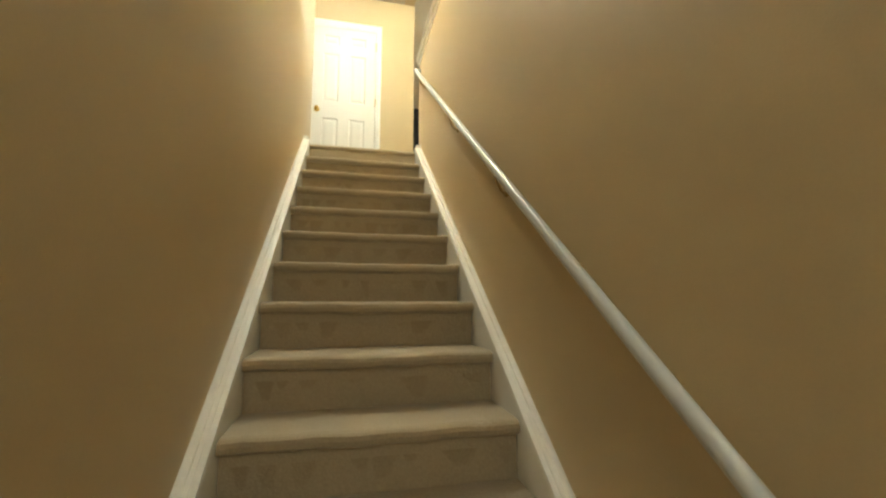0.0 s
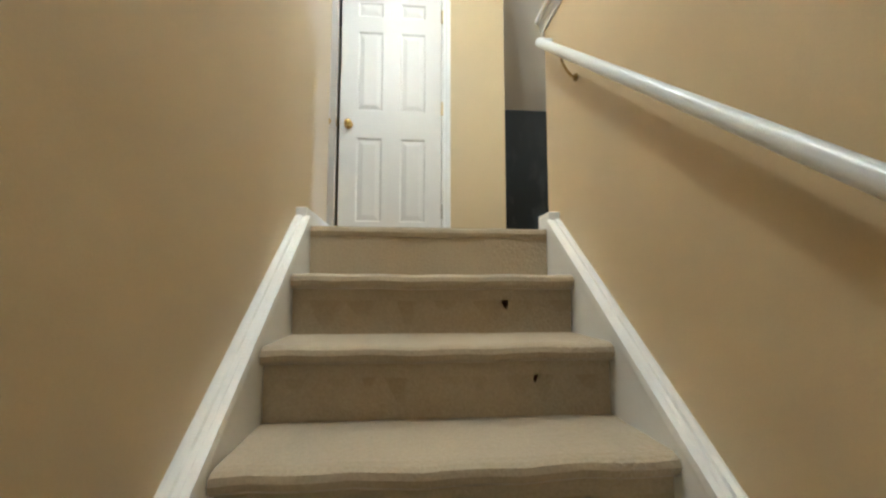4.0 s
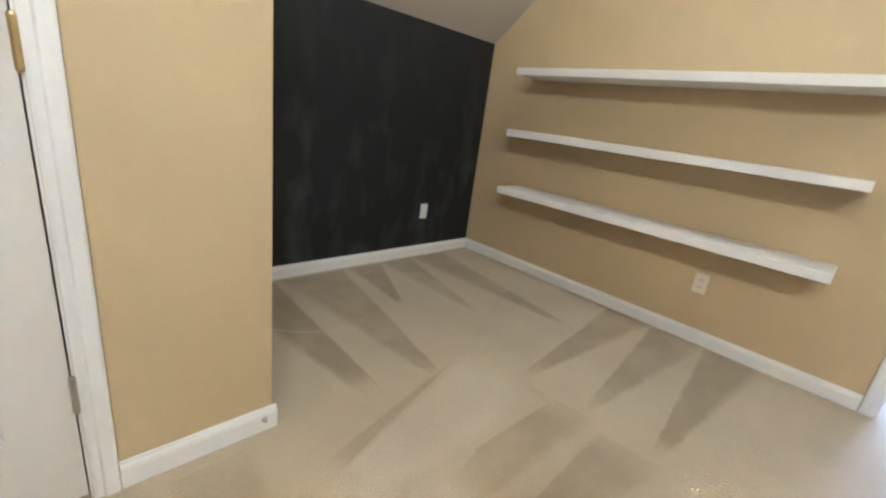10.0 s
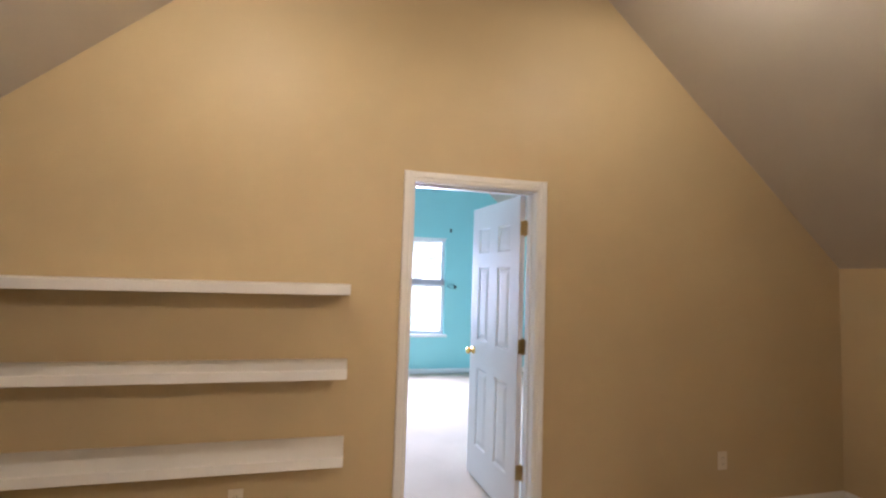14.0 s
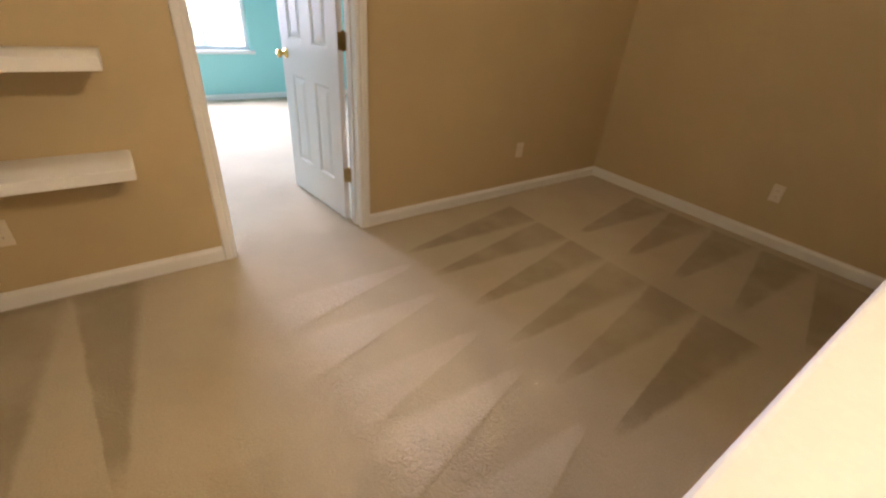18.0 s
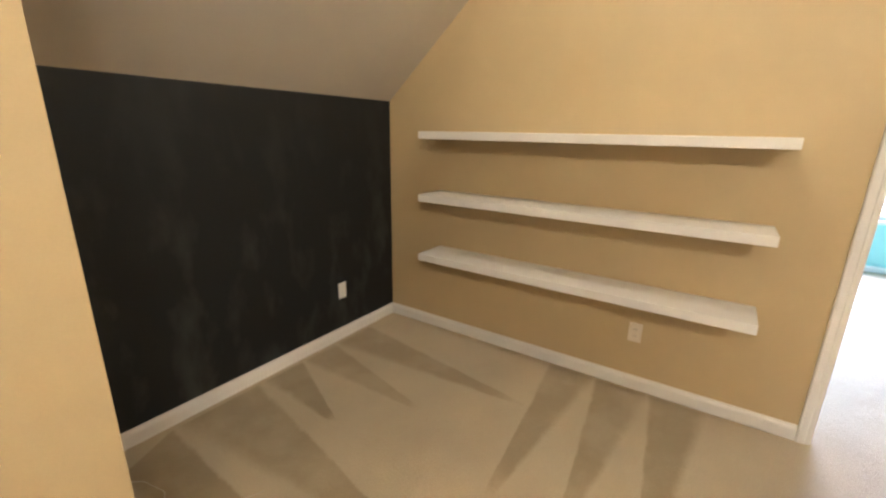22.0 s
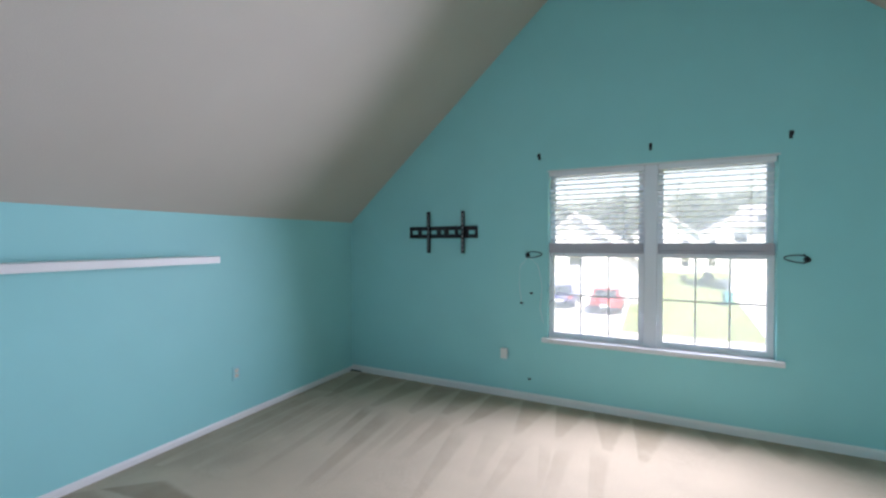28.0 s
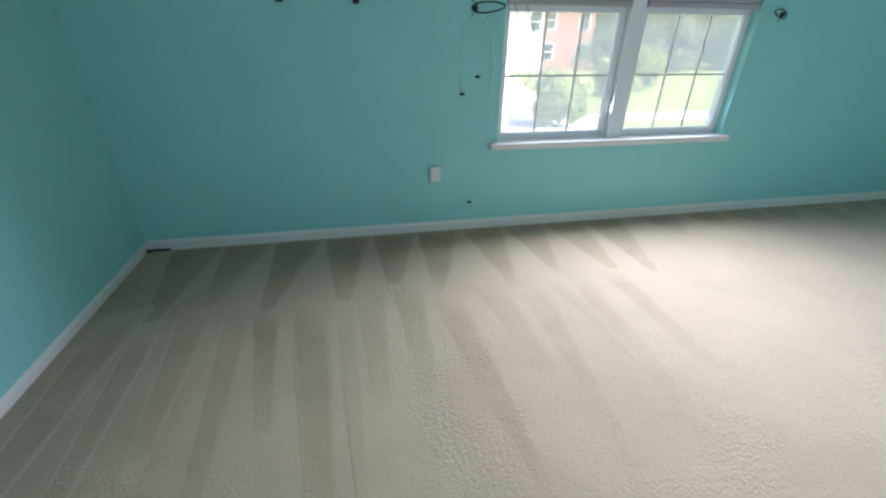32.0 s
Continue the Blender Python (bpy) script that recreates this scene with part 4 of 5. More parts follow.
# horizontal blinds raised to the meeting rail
# darker copy of the slat colour: paints the shade on the backlit bundle
SLAT_SHADE = mat("shaded_slat_stack", (0.42, 0.40, 0.43), 0.5, vary=0.05, scale=300)
SLAT = mat("white_blind_slat", (0.80, 0.80, 0.80), 0.4, vary=0.02)
for y0, y1, tilt in ((W0 + 0.02, MUL[0] - 0.004, 3), (MUL[1] + 0.004, W1 - 0.02, 8)):
    bl = thing("window_blind", (XW + 0.03, (y0 + y1) / 2, WZ1 - 0.014), "white slatted blind lowered halfway with open slats", "blind", "window blinds")
    h = (y1 - y0) / 2
    part("headrail", box(-0.022, 0.022, -h, h, -0.04, 0, 0.003), SLAT, bl)
    n = 13
    for k in range(n):
        z = -0.075 - k * 0.0435
        bm = box(-0.024, 0.024, -h + 0.004, h - 0.004, -0.0014, 0.0014)
        bm.transform(Matrix.Translation((0, 0, z)) @ pose(0, 0, 0, 0, tilt, 0))
        part("slat", bm, SLAT, bl)
    zb = -0.075 - n * 0.0435 + 0.012
    part("gathered_slat", box(-0.025, 0.025, -h + 0.003, h - 0.003, zb - 0.055, zb, 0.004), SLAT_SHADE, bl, "bunched lower end of the blind, shade painted grey")
    part("bottom_rail", box(-0.025, 0.025, -h + 0.003, h - 0.003, zb - 0.085, zb - 0.056, 0.005), SLAT_SHADE, bl)
    for y in (-h * 0.62, h * 0.62):
        for x in (-0.025, 0.025):
            part("ladder_cord", tube([(x, y, -0.03), (x, y, zb)], 0.0012, 6), SLAT, bl)

# ---- light fixtures, all out of view, forms assumed ----
GLOW = emission("lit_glass_shade", (1.0, 0.86, 0.66), 3.0)


def dome_light(name, x, y, z, label):
    t = thing(name, (x, y, z), label, "ceiling light")
    smooth(part("base", lathe([(0, 0), (0.15, 0), (0.15, -0.018), (0.13, -0.025), (0, -0.025)], 28), STEEL, t))
    sh = part("shade", lathe([(0.13, -0.022), (0.128, -0.045), (0.105, -0.075), (0.06, -0.095), (0.0, -0.1)], 28), GLOW, t, "lit frosted glass shade")
    smooth(sh)
    sh.visible_shadow = False
    part("finial", lathe([(0, -0.1), (0.01, -0.1), (0.008, -0.115), (0, -0.12)], 12), STEEL, t)
    return t


def pendant(x, y, top, rise, label):
    """A pendant on a rod: canopy, rod, opaque bell shade and a lit bulb."""
    t = thing("pendant_light", (x, y, top), label, "pendant light", "pendant lights")
    smooth(part("canopy", lathe([(0, 0), (0.06, 0), (0.055, -0.02), (0.012, -0.03), (0, -0.03)], 20), WHITE, t))
    part("rod", tube([(0, 0, -0.02), (0, 0, rise - 0.55)], 0.006, 8), STEEL, t)
    down = Matrix.Translation((0, 0, rise))
    # unseen opaque shade, there to keep direct light off the ceiling
    smooth(part("shade", lathe([(0.015, -0.53), (0.05, -0.54), (0.09, -0.58), (0.11, -0.645), (0.106, -0.645), (0.086, -0.583), (0.048, -0.546), (0.012, -0.536)], 24, m=down), WHITE, t, "white metal bell shade"))
    smooth(part("bulb", lathe([(0, -0.555), (0.015, -0.56), (0.018, -0.585), (0.03, -0.605), (0.03, -0.622), (0.015, -0.638), (0, -0.64)], 16, m=down), GLOW, t, "lit frosted bulb"))


for _y, _z in ((0.95, 2.98), (-1.25, 3.08)):
    pendant(2.45, _y, roof(_y) + 0.02, 0.65 + _z - roof(_y), "assumed pendant light under the vault, out of view, lit")
# made-up housings for the added landing, stair and lower hall lamps
dome_light("ceiling_light", 0.46, 0.22, LAND, "assumed ceiling light over the landing, out of view, lit")
dome_light("ceiling_light", 0.27, -0.85, LAND, "added ceiling light over the stairs, out of view, lit")
dome_light("ceiling_light", 0.6, -4.9, -0.2, "added ceiling light in the lower hall, no known source, lit")


# ---- vacuum marks on the carpets ----
def wedges(rows, floor, rnd, material=None, name="vacuum_marks", lift=0.0003, fade=0.1, start=1.0):
    """Wedge strokes lying on the pile: base from a to b, tip near c, half width of the tip, tone 1 to 4."""
    quads = []
    for n, ((ax, ay), (bx, by), (cx, cy), w, *tone) in enumerate(rows):
        base, end = Vector((ax, ay)), Vector((bx, by))
        tip = Vector((cx, cy))
        d = (end - base).normalized()
        run = (tip - (base + end) / 2) * 0.06
        z = lift + 0.000015 * n
        corners = (base - d * 0.02, end + d * 0.03, tip + run + d * (w + 0.006), tip + run - d * w)
        weight = (0.0, 0.30, 0.48, 0.74, 0.88)[tone[0] if tone else 3] * rnd.uniform(0.85, 1.15)
        quads.append(tuple((q.x, q.y, z) for q in corners) + (weight, fade, start))
    mk = part(name, strokes(quads), material or NAP, floor, "vacuum strokes in the pile")
    mk["kind"] = "stuff"


def wedge_row(p0, step, tip, count, rnd, spread=0.03, fill=0.95, tone=3):
    out = []
    for k in range(count):
        a = (p0[0] + step[0] * k, p0[1] + step[1] * k)
        c = (a[0] + step[0] * fill, a[1] + step[1] * fill)
        t = (a[0] + step[0] * 0.5 + tip[0] + rnd.uniform(-spread, spread), a[1] + step[1] * 0.5 + tip[1] + rnd.uniform(-spread, spread))
        out.append((a, c, t, 0.014, tone))
    return out


rnd = random.Random(11)
rows = []
rows += wedge_row((3.46, 1.27), (0, -0.295), (-1.13, 0.0), 3, rnd)
rows += wedge_row((3.30, -1.95), (-0.298, 0), (-0.06, 1.0), 6, rnd, 0.02)
rows += wedge_row((2.95, -3.08), (-0.33, 0), (-0.05, 0.95), 5, rnd, 0.03)
rows += [((3.17, 2.60), (2.83, 2.60), (2.96, 1.32), 0.012), ((2.82, 2.60), (2.55, 2.60), (2.60, 1.75), 0.012), ((2.54, 2.60), (2.28, 2.60), (2.27, 2.02), 0.012), ((2.24, 2.60), (1.78, 2.60), (1.96, 1.36), 0.015), ((1.76, 2.60), (1.46, 2.45), (1.66, 1.42), 0.05)]
soft = [((2.26, 1.44), (2.19, 1.12), (1.36, 1.18), 0.04, 2), ((2.26, 1.10), (2.29, 0.78), (1.65, 0.86), 0.06, 2), ((2.24, 0.73), (2.27, 0.48), (1.75, 0.66), 0.05, 2)]
soft += [((0.96, 1.40), (1.17, 1.40), (1.09, 0.84), 0.05, 2), ((2.24, 0.34), (2.20, 0.10), (1.62, 0.24), 0.04, 1)]
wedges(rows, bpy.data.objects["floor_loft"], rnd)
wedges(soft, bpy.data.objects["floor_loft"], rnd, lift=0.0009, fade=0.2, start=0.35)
# pile brushed forward, paler, between the dark strokes
pale = [((2.30, 1.44), (2.22, 0.98), (1.30, 1.06), 0.07, 1), ((0.40, 0.06), (0.62, 0.05), (0.56, 0.75), 0.05, 1), ((0.90, 0.25), (1.30, 0.20), (1.55, 0.95), 0.08, 1)]
# pale strokes before the doorway, toned up in place of its daylight patch
for k in range(5):
    x = 2.93 - 0.30 * k + rnd.uniform(-0.02, 0.02)
    pale.append(((x - 0.22, -0.04 - 0.03 * k), (x + 0.05, -0.04 - 0.03 * k), (x, -0.83 + rnd.uniform(-0.03, 0.03)), 0.012, 2))
wedges(pale, bpy.data.objects["floor_loft"], rnd, NAP_LIGHT, "pale_vacuum_marks", 0.0013, start=0.0)
# wide brushed area; also paints the dimmer daylight by the north wall
rows = [((4.95, 2.63), (7.46, 2.63), (6.30, 1.98), 0.75, 2)]
near_wall = wedge_row((4.24, 2.62), (0.262, 0), (0.05, -0.99), 4, rnd, tone=4)
near_wall += [((4.10, 2.60), (4.22, 2.60), (4.15, 1.85), 0.03)]
rows += wedge_row((7.47, 2.486), (0, -0.303), (-0.76, 0.04), 5, rnd, 0.08, 0.97, 4)
rows += wedge_row((7.47, 0.971), (0, -0.303), (-0.66, 0.05), 5, rnd, 0.08, 0.97, 3)
rows += wedge_row((7.47, -0.70), (0, -0.34), (-0.30, 0.03), 7, rnd, 0.05, 0.95, 2)
brushed = []
y = 2.56
while y > 0.0:
    w = rnd.uniform(0.07, 0.20)
    f = (2.56 - y) / 2.56
    x0, x1 = 6.72 + 0.12 * f + rnd.uniform(-0.12, 0.12), 5.55 + 0.5 * f + rnd.uniform(-0.25, 0.35)
    brushed.append(((x0, y), (x0 + rnd.uniform(-0.05, 0.05), y - w), (x1, y - w * 0.5 - 0.05 + rnd.uniform(-0.10, 0.08)), rnd.uniform(0.01, 0.04), rnd.choice((2, 3, 3) if f < 0.35 else (1, 2, 2) if f < 0.65 else (1, 1))))
    y -= w + rnd.uniform(0.02, 0.11)
for k in range(7):
    y = 1.42 - 0.23 * k + rnd.uniform(-0.03, 0.03)
    brushed.append(((5.45, y), (5.40, y - 0.13), (4.35 + rnd.uniform(-0.1, 0.3), y - 0.12), 0.04, 1))
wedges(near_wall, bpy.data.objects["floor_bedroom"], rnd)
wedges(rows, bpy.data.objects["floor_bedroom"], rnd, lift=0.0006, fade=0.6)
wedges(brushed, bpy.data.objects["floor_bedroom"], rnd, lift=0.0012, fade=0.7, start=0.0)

# ---- outside the window ----
GZ = -2.95
GRASS = mat("lawn_grass", (0.17, 0.205, 0.075), 0.9, bump=0.5, scale=40, vary=0.25, spec=0.1, blotch=0.4)
CONCRETE = mat("pale_concrete", (0.55, 0.53, 0.50), 0.85, bump=0.3, scale=30, vary=0.1, blotch=0.5)
ASPHALT = mat("street_asphalt", (0.16, 0.16, 0.165), 0.9, bump=0.4, scale=60, vary=0.15)
SIDING = mat("white_lap_siding", (0.72, 0.73, 0.74), 0.6, vary=0.04)
SHINGLE = mat("grey_roof_shingle", (0.27, 0.27, 0.29), 0.9, bump=0.5, scale=25, vary=0.2)
BRICK = mat("red_brick", (0.36, 0.17, 0.14), 0.85, bump=0.3, scale=30, vary=0.2)
LEAF = mat("green_leaves", (0.12, 0.15, 0.09), 0.7, vary=0.25, scale=3.0, blotch=0.6)
HEDGE = mat("light_green_leaves", (0.22, 0.27, 0.08), 0.7, vary=0.3, scale=3.0)
BARK = mat("tree_bark", (0.12, 0.09, 0.065), 0.9, bump=0.6, scale=25, vary=0.25)
REDCAR = mat("red_car_paint", (0.30, 0.03, 0.03), 0.3, coat=0.6, vary=0.03)
BLUECAR = mat("blue_car_paint", (0.05, 0.05, 0.14), 0.25, coat=0.6, vary=0.03)
CARGLASS = mat("car_glass", (0.02, 0.025, 0.03), 0.08, vary=0.02)
RUBBER = mat("tyre_rubber", (0.02, 0.02, 0.02), 0.8, vary=0.1)
RIM = mat("alloy_rim", (0.5, 0.5, 0.52), 0.3, metal=1.0)
BIN = mat("teal_bin_plastic", (0.05, 0.22, 0.24), 0.5, vary=0.05)
LAMP = mat("car_lamp_plastic", (0.35, 0.03, 0.02), 0.2)

setting("ground", box(8.2, 400, -220, 220, GZ - 0.5, GZ), GRASS, "mown green lawn reaching to the trees", "ground")
setting("road", box(12.0, 19.0, -220, 220, GZ - 0.2, GZ + 0.006), ASPHALT, "grey asphalt street", "road")
setting("pavement", box(23.9, 25.3, -220, 220, GZ - 0.2, GZ + 0.05), CONCRETE, "pale concrete sidewalk", "pavement")
setting("driveway", box(19.0, 36.0, 0.9, 8.4, GZ - 0.2, GZ + 0.03), CONCRETE, "pale concrete driveway", "driveway")
b = extrude([(19.0, -9.2, GZ - 0.1), (34.0, -10.2, GZ - 0.1), (60.0, -16.0, GZ - 0.1), (60.0, -7.2, GZ - 0.1), (34.0, -5.55, GZ - 0.1), (19.0, -4.4, GZ - 0.1)], (0, 0, 0.13))
setting("driveway_second", b, CONCRETE, "pale concrete driveway of the next house", "driveway")
for xk in (19.0, 11.9):
    setting("kerb", box(xk, xk + 0.16, -220, 220, GZ - 0.2, GZ + 0.12), CONCRETE, "pale concrete kerb", "kerb")


def house(x, y, w, depth, eave, ridge, label, wall, gable=True, garage=True, turn=0.0):
    """A house whose front faces -x; local x runs back from the front."""
    h = thing("house", pose(x, y, GZ, 0, 0, turn), label, "house")
    prof = [(0, -w / 2, 0), (0, w / 2, 0), (0, w / 2, eave), (0, 0, ridge), (0, -w / 2, eave)]
    if gable:
        part("wall", extrude(prof, (depth, 0, 0)), wall, h)
        th = 0.22
        for s in (-1, 1):
            ov = 0.35
            k = (ridge - eave) / (w / 2)
            e = (-0.4, s * (w / 2 + ov), eave - ov * k)
            r = (-0.4, 0, ridge)
            part("roof", extrude([Vector(e), Vector(r), Vector(r) + Vector((0, 0, th)), Vector(e) + Vector((0, 0, th))], (depth + 0.8, 0, 0)), SHINGLE, h, "grey shingle roof slope")
            part("fascia", extrude([Vector(e) + Vector((-0.03, 0, -0.02)), Vector(r) + Vector((-0.03, 0, -0.02)), Vector(r) + Vector((-0.03, 0, 0.2)), Vector(e) + Vector((-0.03, 0, 0.2))], (0.05, 0, 0)), VINYL, h)
    else:
        part("wall", box(0, depth, -w / 2, w / 2, 0, eave), wall, h)
        part("roof", extrude([(-0.4, -w / 2 - 0.4, eave), (depth + 0.4, -w / 2 - 0.4, eave), (depth / 2, -w / 2 - 0.4, ridge)], (0, w + 0.8, 0)), SHINGLE, h, "grey shingle roof")
    if garage:
        g = part("garage_door", box(-0.05, 0.0, -2.4, 2.4, 0.02, 2.2, 0.01), VINYL, h, "white sectional garage door")
        for k in range(4):
            part("panel", box(-0.075, -0.05, -2.35, 2.35, 0.06 + k * 0.54, 0.54 + k * 0.54, 0.02), VINYL, g)
    rows = [(eave * 0.72, 0.62 * w / 2), (eave * 0.72, -0.62 * w / 2)] if not garage else [(eave + 0.3, 0)]
    if eave > 4:
        rows += [(1.6, 0.62 * w / 2), (1.6, -0.62 * w / 2)] if not garage else [(eave * 0.75, 1.6), (eave * 0.75, -1.6)]
    for z, yy in rows:
        wn = part("window", box(-0.06, 0.02, yy - 0.55, yy + 0.55, z - 0.8, z + 0.8, 0.02), VINYL, h, "white framed window")
        for zz in (-0.38, 0.38):
            part("pane", box(-0.075, -0.05, yy - 0.45, yy + 0.45, z + zz - 0.33, z + zz + 0.33), CARGLASS, wn)
    n = int(eave / 0.28)
    if wall == SIDING:
        b = bmesh.new()
        for k in range(n):
            box(-0.02, 0.0, -w / 2, w / 2, k * 0.28 + 0.02, k * 0.28 + 0.26, bm=b)
        part("siding_boards", b, SIDING, h)
    return h


house(36.0, 4.6, 8.6, 12, 3.0, 6.3, "white sided house with a gabled garage front", SIDING)
house(70.0, -2.2, 8.0, 10, 5.2, 8.2, "white gabled house far across the lawn", SIDING, garage=False)
house(72.0, -10.5, 8.0, 10, 5.2, 7.6, "white gabled house beyond the lawn", SIDING, garage=False)
house(66.0, 17.0, 9.0, 10, 5.2, 8.6, "white gabled house behind the garage", SIDING, garage=False)
house(47.0, -18.6, 5.0, 10, 6.0, 8.5, "red brick townhouse with white windows", BRICK, gable=False, garage=False, turn=-20)
house(47.0, -8.9, 4.4, 10, 5.6, 7.8, "pale sided townhouse at the end of the row", SIDING, gable=False, garage=True, turn=-20)
house(46.0, -13.3, 4.4, 10, 5.6, 7.8, "pale sided townhouse beside the brick one", SIDING, gable=False, garage=True, turn=-20)


def car(x, y, rz, paint, label):
    """A parked car; length along local x, front at +x."""
    c = thing("car", pose(x, y, GZ + 0.03, 0, 0, rz), label, "car")
    side = [(-2.2, 0.35), (-2.25, 0.65), (-2.15, 0.95), (-1.3, 1.0), (0.9, 1.0), (1.9, 0.88), (2.2, 0.68), (2.22, 0.35)]
    b = extrude([(px, -0.88, pz) for px, pz in side], (0, 1.76, 0))
    bmesh.ops.bevel(b, geom=list(b.edges), offset=0.07, segments=2, affect="EDGES")
    smooth(part("body", b, paint, c))
    top = [(-1.9, 0.97), (-1.5, 1.48), (0.1, 1.52), (1.0, 0.97)]
    b = extrude([(px, -0.74, pz) for px, pz in top], (0, 1.48, 0))
    bmesh.ops.bevel(b, geom=list(b.edges), offset=0.06, segments=2, affect="EDGES")
    cab = part("cabin", b, paint, c)
    part("rear_window", extrude([(-1.90, -0.62, 1.02), (-1.58, -0.58, 1.42), (-1.58, 0.58, 1.42), (-1.90, 0.62, 1.02)], (-0.012, 0, 0.008)), CARGLASS, cab)
    part("windscreen", extrude([(0.98, -0.62, 1.02), (0.24, -0.58, 1.47), (0.24, 0.58, 1.47), (0.98, 0.62, 1.02)], (0.012, 0, 0.012)), CARGLASS, cab)
    for s in (-1, 1):
        part("side_window", extrude([(-1.7, s * 0.742, 1.05), (-1.42, s * 0.742, 1.42), (0.05, s * 0.742, 1.44), (0.72, s * 0.742, 1.05)], (0, s * 0.006, 0)), CARGLASS, cab)
        part("tail_light", box(-2.26, -2.14, s * 0.72 - 0.14, s * 0.72 + 0.14, 0.68, 0.86, 0.02), LAMP, c)
        part("headlight", box(2.08, 2.2, s * 0.66 - 0.18, s * 0.66 + 0.18, 0.62, 0.76, 0.02), VINYL, c)
        for wx in (-1.35, 1.4):
            mm = Matrix.Translation((wx, s * 0.8, 0.32)) @ pose(0, 0, 0, 90)
            wh = part("wheel", lathe([(0.2, -0.1), (0.29, -0.1), (0.32, -0.07), (0.32, 0.07), (0.29, 0.1), (0.2, 0.1)], 20, m=mm), RUBBER, c, "black tyre")
            part("rim", lathe([(0.0, -0.106), (0.2, -0.104), (0.2, 0.104), (0.0, 0.106)], 12, m=mm), RIM, wh)
    part("number_plate", box(-2.275, -2.255, -0.26, 0.26, 0.5, 0.62), VINYL, c)
    part("bumper", box(-2.29, -2.1, -0.8, 0.8, 0.33, 0.5, 0.04), CARGLASS, c)
    return c


car(32.0, 2.0, 0, REDCAR, "red car parked on the driveway")
car(33.2, 4.9, 0, BLUECAR, "dark blue car parked on the driveway")


def crown(bm, rnd, cx, cy, cz, r, n, leaf):
    """Leaf clumps: small tilted blades scattered in uneven lobes."""
    lobes = [(rnd.uniform(-0.6, 0.6) * r, rnd.uniform(-0.6, 0.6) * r, rnd.uniform(-0.5, 0.7) * r, rnd.uniform(0.35, 0.6) * r) for _ in range(9)]
    for _ in range(n):
        lx, ly, lz, lr = rnd.choice(lobes)
        d = Vector((rnd.gauss(0, 1), rnd.gauss(0, 1), rnd.gauss(0, 1))).normalized() * lr * rnd.uniform(0.6, 1.05)
        c = Vector((cx + lx, cy + ly, cz + lz)) + d
        q = Euler((rnd.uniform(0, 6), rnd.uniform(0, 6), rnd.uniform(0, 6))).to_matrix()
        s = leaf * rnd.uniform(0.6, 1.4)
        bm.faces.new([bm.verts.new(c + q @ Vector(p)) for p in ((-s, 0, 0), (0, -s * 0.5, s * 0.1), (s, 0, 0), (0, s * 0.5, s * 0.1))])


def tree(x, y, hgt, seed):
    rnd = random.Random(seed)
    t = thing("tree", (x, y, GZ), "tall leafy green tree at the edge of the lawn", "tree", "trees beyond the houses")
    bm = lathe([(0.24 * hgt / 10, 0), (0.17 * hgt / 10, hgt * 0.3), (0.06 * hgt / 10, hgt * 0.75)], 9)
    for _ in range(6):
        a, z = rnd.uniform(0, 6.28), rnd.uniform(0.3, 0.6) * hgt
        l = rnd.uniform(0.15, 0.3) * hgt
        tube([(0, 0, z), (l * 0.5 * math.cos(a), l * 0.5 * math.sin(a), z + l * 0.4), (l * math.cos(a), l * math.sin(a), z + l)], 0.05 * hgt / 10, 6, bm)
    part("trunk", bm, BARK, t)
    bm = bmesh.new()
    crown(bm, rnd, 0, 0, hgt * 0.62, hgt * 0.38, 3600, 0.30)
    part("crown", bm, LEAF, t, "dense green foliage")
    return t


models = [tree(92, -6, 12.2, 1), tree(95, 2, 13.4, 2), tree(90, 12, 11.4, 3)]
rnd = random.Random(21)
for k in range(26):
    y = -75 + k * 5.2 + rnd.uniform(-1.5, 1.5)
    copy_thing(models[k % 3], pose(rnd.uniform(90, 108) if y > -21 else rnd.uniform(52, 66), y, GZ, 0, 0, rnd.uniform(0, 360)))


for k in range(11):
    m = pose(rnd.uniform(50, 58), -20.5 - 2.7 * k + rnd.uniform(-0.6, 0.6), GZ - 0.05, 0, 0, rnd.uniform(0, 360))
    copy_thing(models[(k + 1) % 3], m @ Matrix.Scale(rnd.uniform(0.45, 0.58), 4))


def shrub(x, y, r, seed, material, label):
    rnd = random.Random(seed)
    t = thing("shrub", (x, y, GZ), label, "shrub", "shrubs on the lawn")
    bm = bmesh.new()
    for _ in range(7):
        a = rnd.uniform(0, 6.28)
        tube([(0, 0, 0), (0.3 * r * math.cos(a), 0.3 * r * math.sin(a), 0.5 * r), (0.5 * r * math.cos(a), 0.5 * r * math.sin(a), r)], 0.02, 5, bm)
    part("stems", bm, BARK, t)
    bm = bmesh.new()
    crown(bm, rnd, 0, 0, r * 0.9, r * 0.9, 2200, 0.12 * r)
    part("crown", bm, material, t, "leafy foliage")
    return t


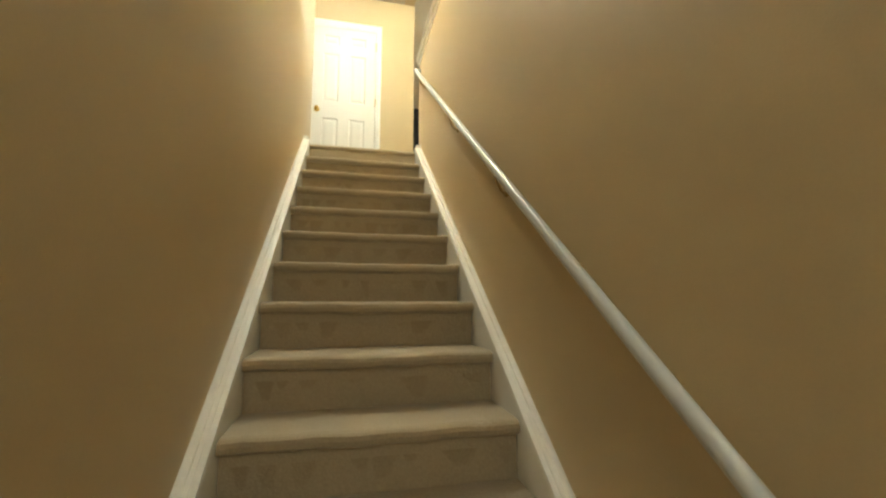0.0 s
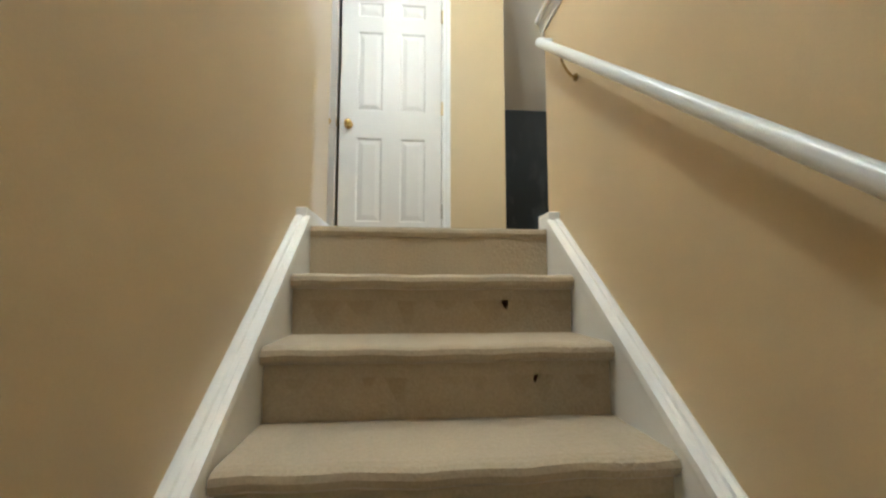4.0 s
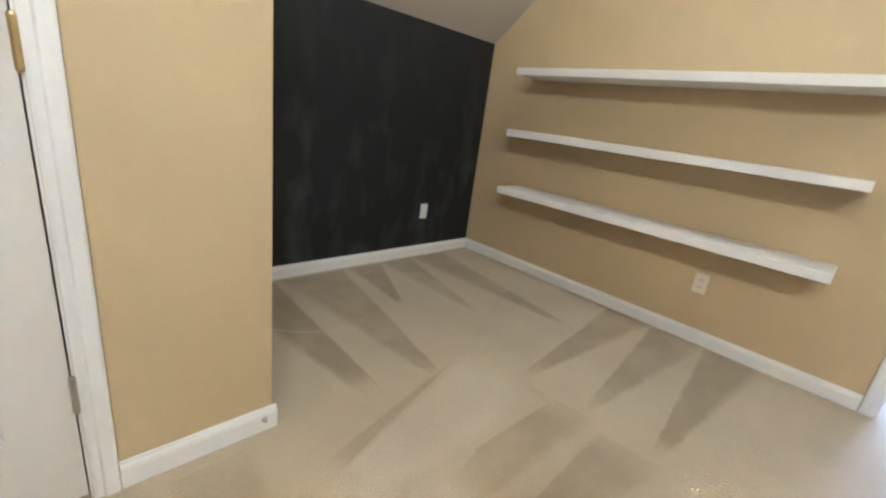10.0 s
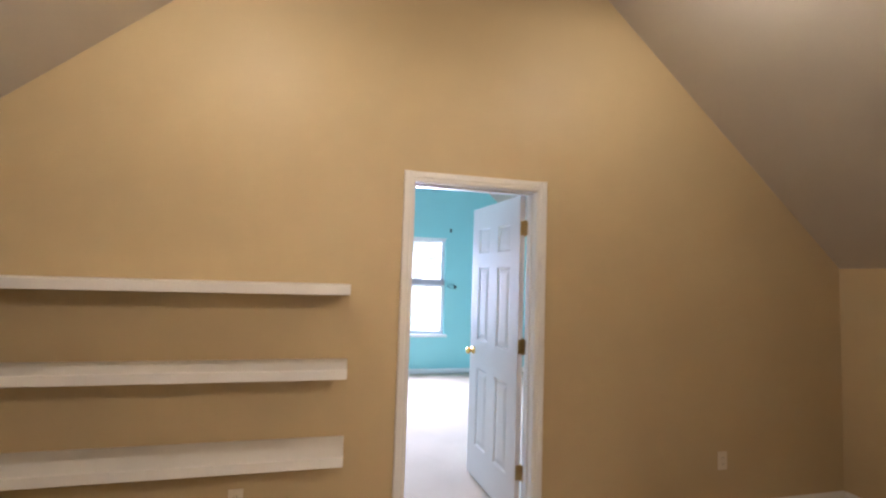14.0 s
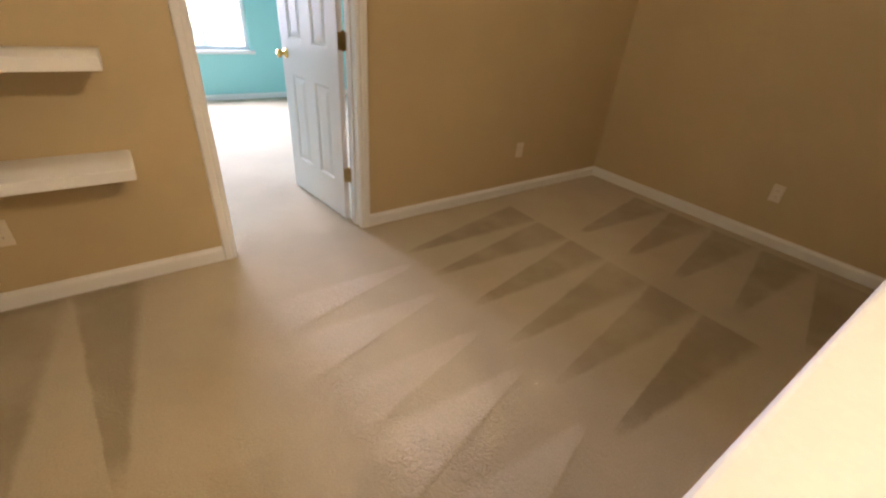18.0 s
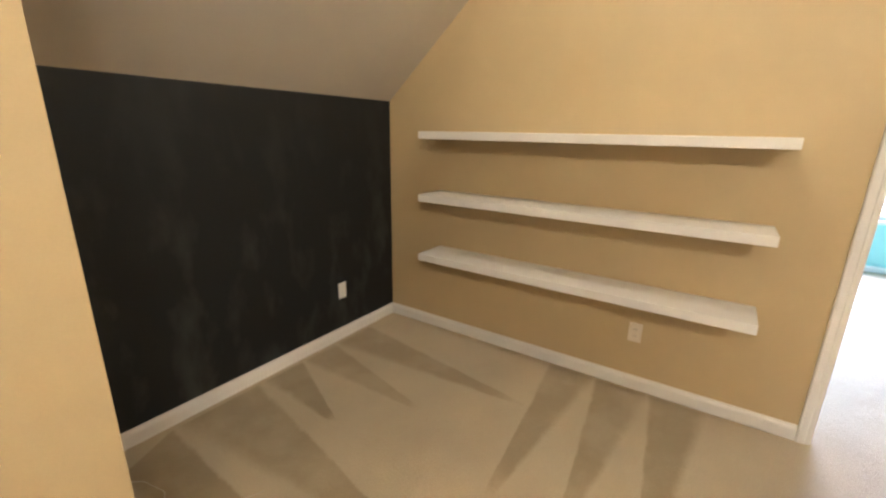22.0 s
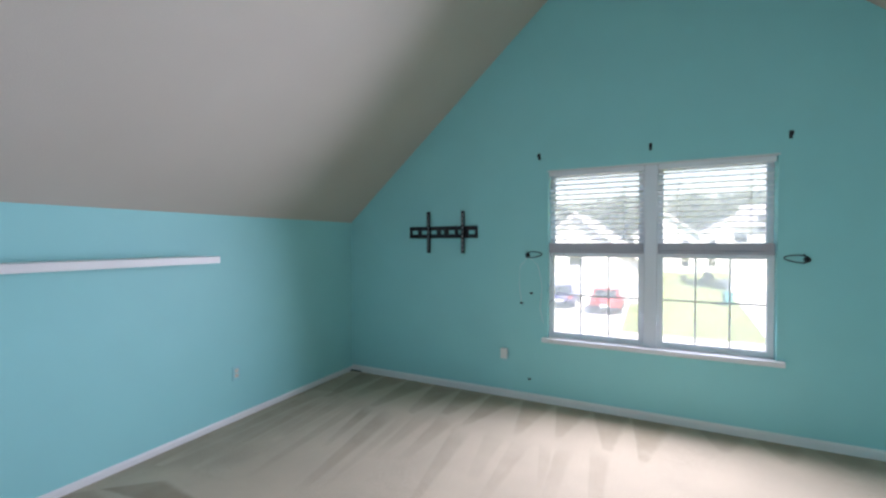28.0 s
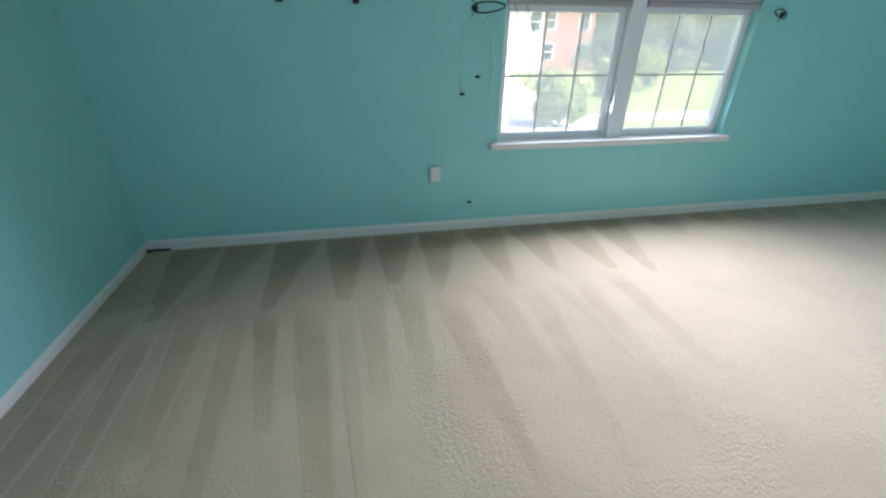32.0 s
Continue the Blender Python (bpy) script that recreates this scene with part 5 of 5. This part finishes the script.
shrub(22.9, -7.5, 1.35, 4, HEDGE, "large rounded light green shrub by the sidewalk")
shrub(31.0, -15.0, 1.5, 5, HEDGE, "rounded green shrub on the lawn")
shrub(33.0, -18.0, 1.4, 6, HEDGE, "rounded green shrub beside the drive")
for k in range(6):
    shrub(46.0 + 0.6 * (k % 2), -22.2 - 3.1 * k, 2.1 + 0.3 * (k % 3), 30 + k, LEAF, "tall dense green hedge shrub before the trees")
shrub(55.5, -5.8, 0.62, 7, LEAF, "dark green round shrub on the far lawn")
shrub(56.0, -3.6, 0.40, 8, LEAF, "small dark shrub on the far lawn")


def wheeled_bin(x, y, label):
    t = thing("wheeled_bin", pose(x, y, GZ, 0, 0, 195), label, "bin")
    b = bmesh.new()
    low = [b.verts.new(p) for p in ((-0.21, -0.21, 0.06), (0.21, -0.21, 0.06), (0.21, 0.21, 0.06), (-0.21, 0.21, 0.06))]
    top = [b.verts.new(p) for p in ((-0.29, -0.27, 0.88), (0.29, -0.27, 0.88), (0.29, 0.27, 0.88), (-0.29, 0.27, 0.88))]
    b.faces.new(low[::-1])
    b.faces.new(top)
    for k in range(4):
        b.faces.new((low[k], low[(k + 1) % 4], top[(k + 1) % 4], top[k]))
    bmesh.ops.bevel(b, geom=list(b.edges), offset=0.02, segments=2, affect="EDGES")
    part("body", b, BIN, t)
    part("lid", extrude([(-0.31, -0.29, 0.885), (0.33, -0.29, 0.885), (0.33, -0.29, 0.91), (0.0, -0.29, 0.97), (-0.31, -0.29, 0.94)], (0, 0.58, 0)), BIN, t, "domed lid")
    part("handle", tube([(-0.30, -0.2, 0.86), (-0.37, -0.2, 0.88), (-0.37, 0.2, 0.88), (-0.30, 0.2, 0.86)], 0.014, 8), BIN, t)
    for sy in (-1, 1):
        mm = Matrix.Translation((-0.21, sy * 0.25, 0.1)) @ pose(0, 0, 0, 90)
        part("wheel", lathe([(0.0, -0.025), (0.085, -0.025), (0.1, -0.012), (0.1, 0.012), (0.085, 0.025), (0.0, 0.025)], 16, m=mm), RUBBER, t, "black rubber wheel")


wheeled_bin(37.4, -5.05, "teal plastic wheeled bin standing on the lawn beside the drive")
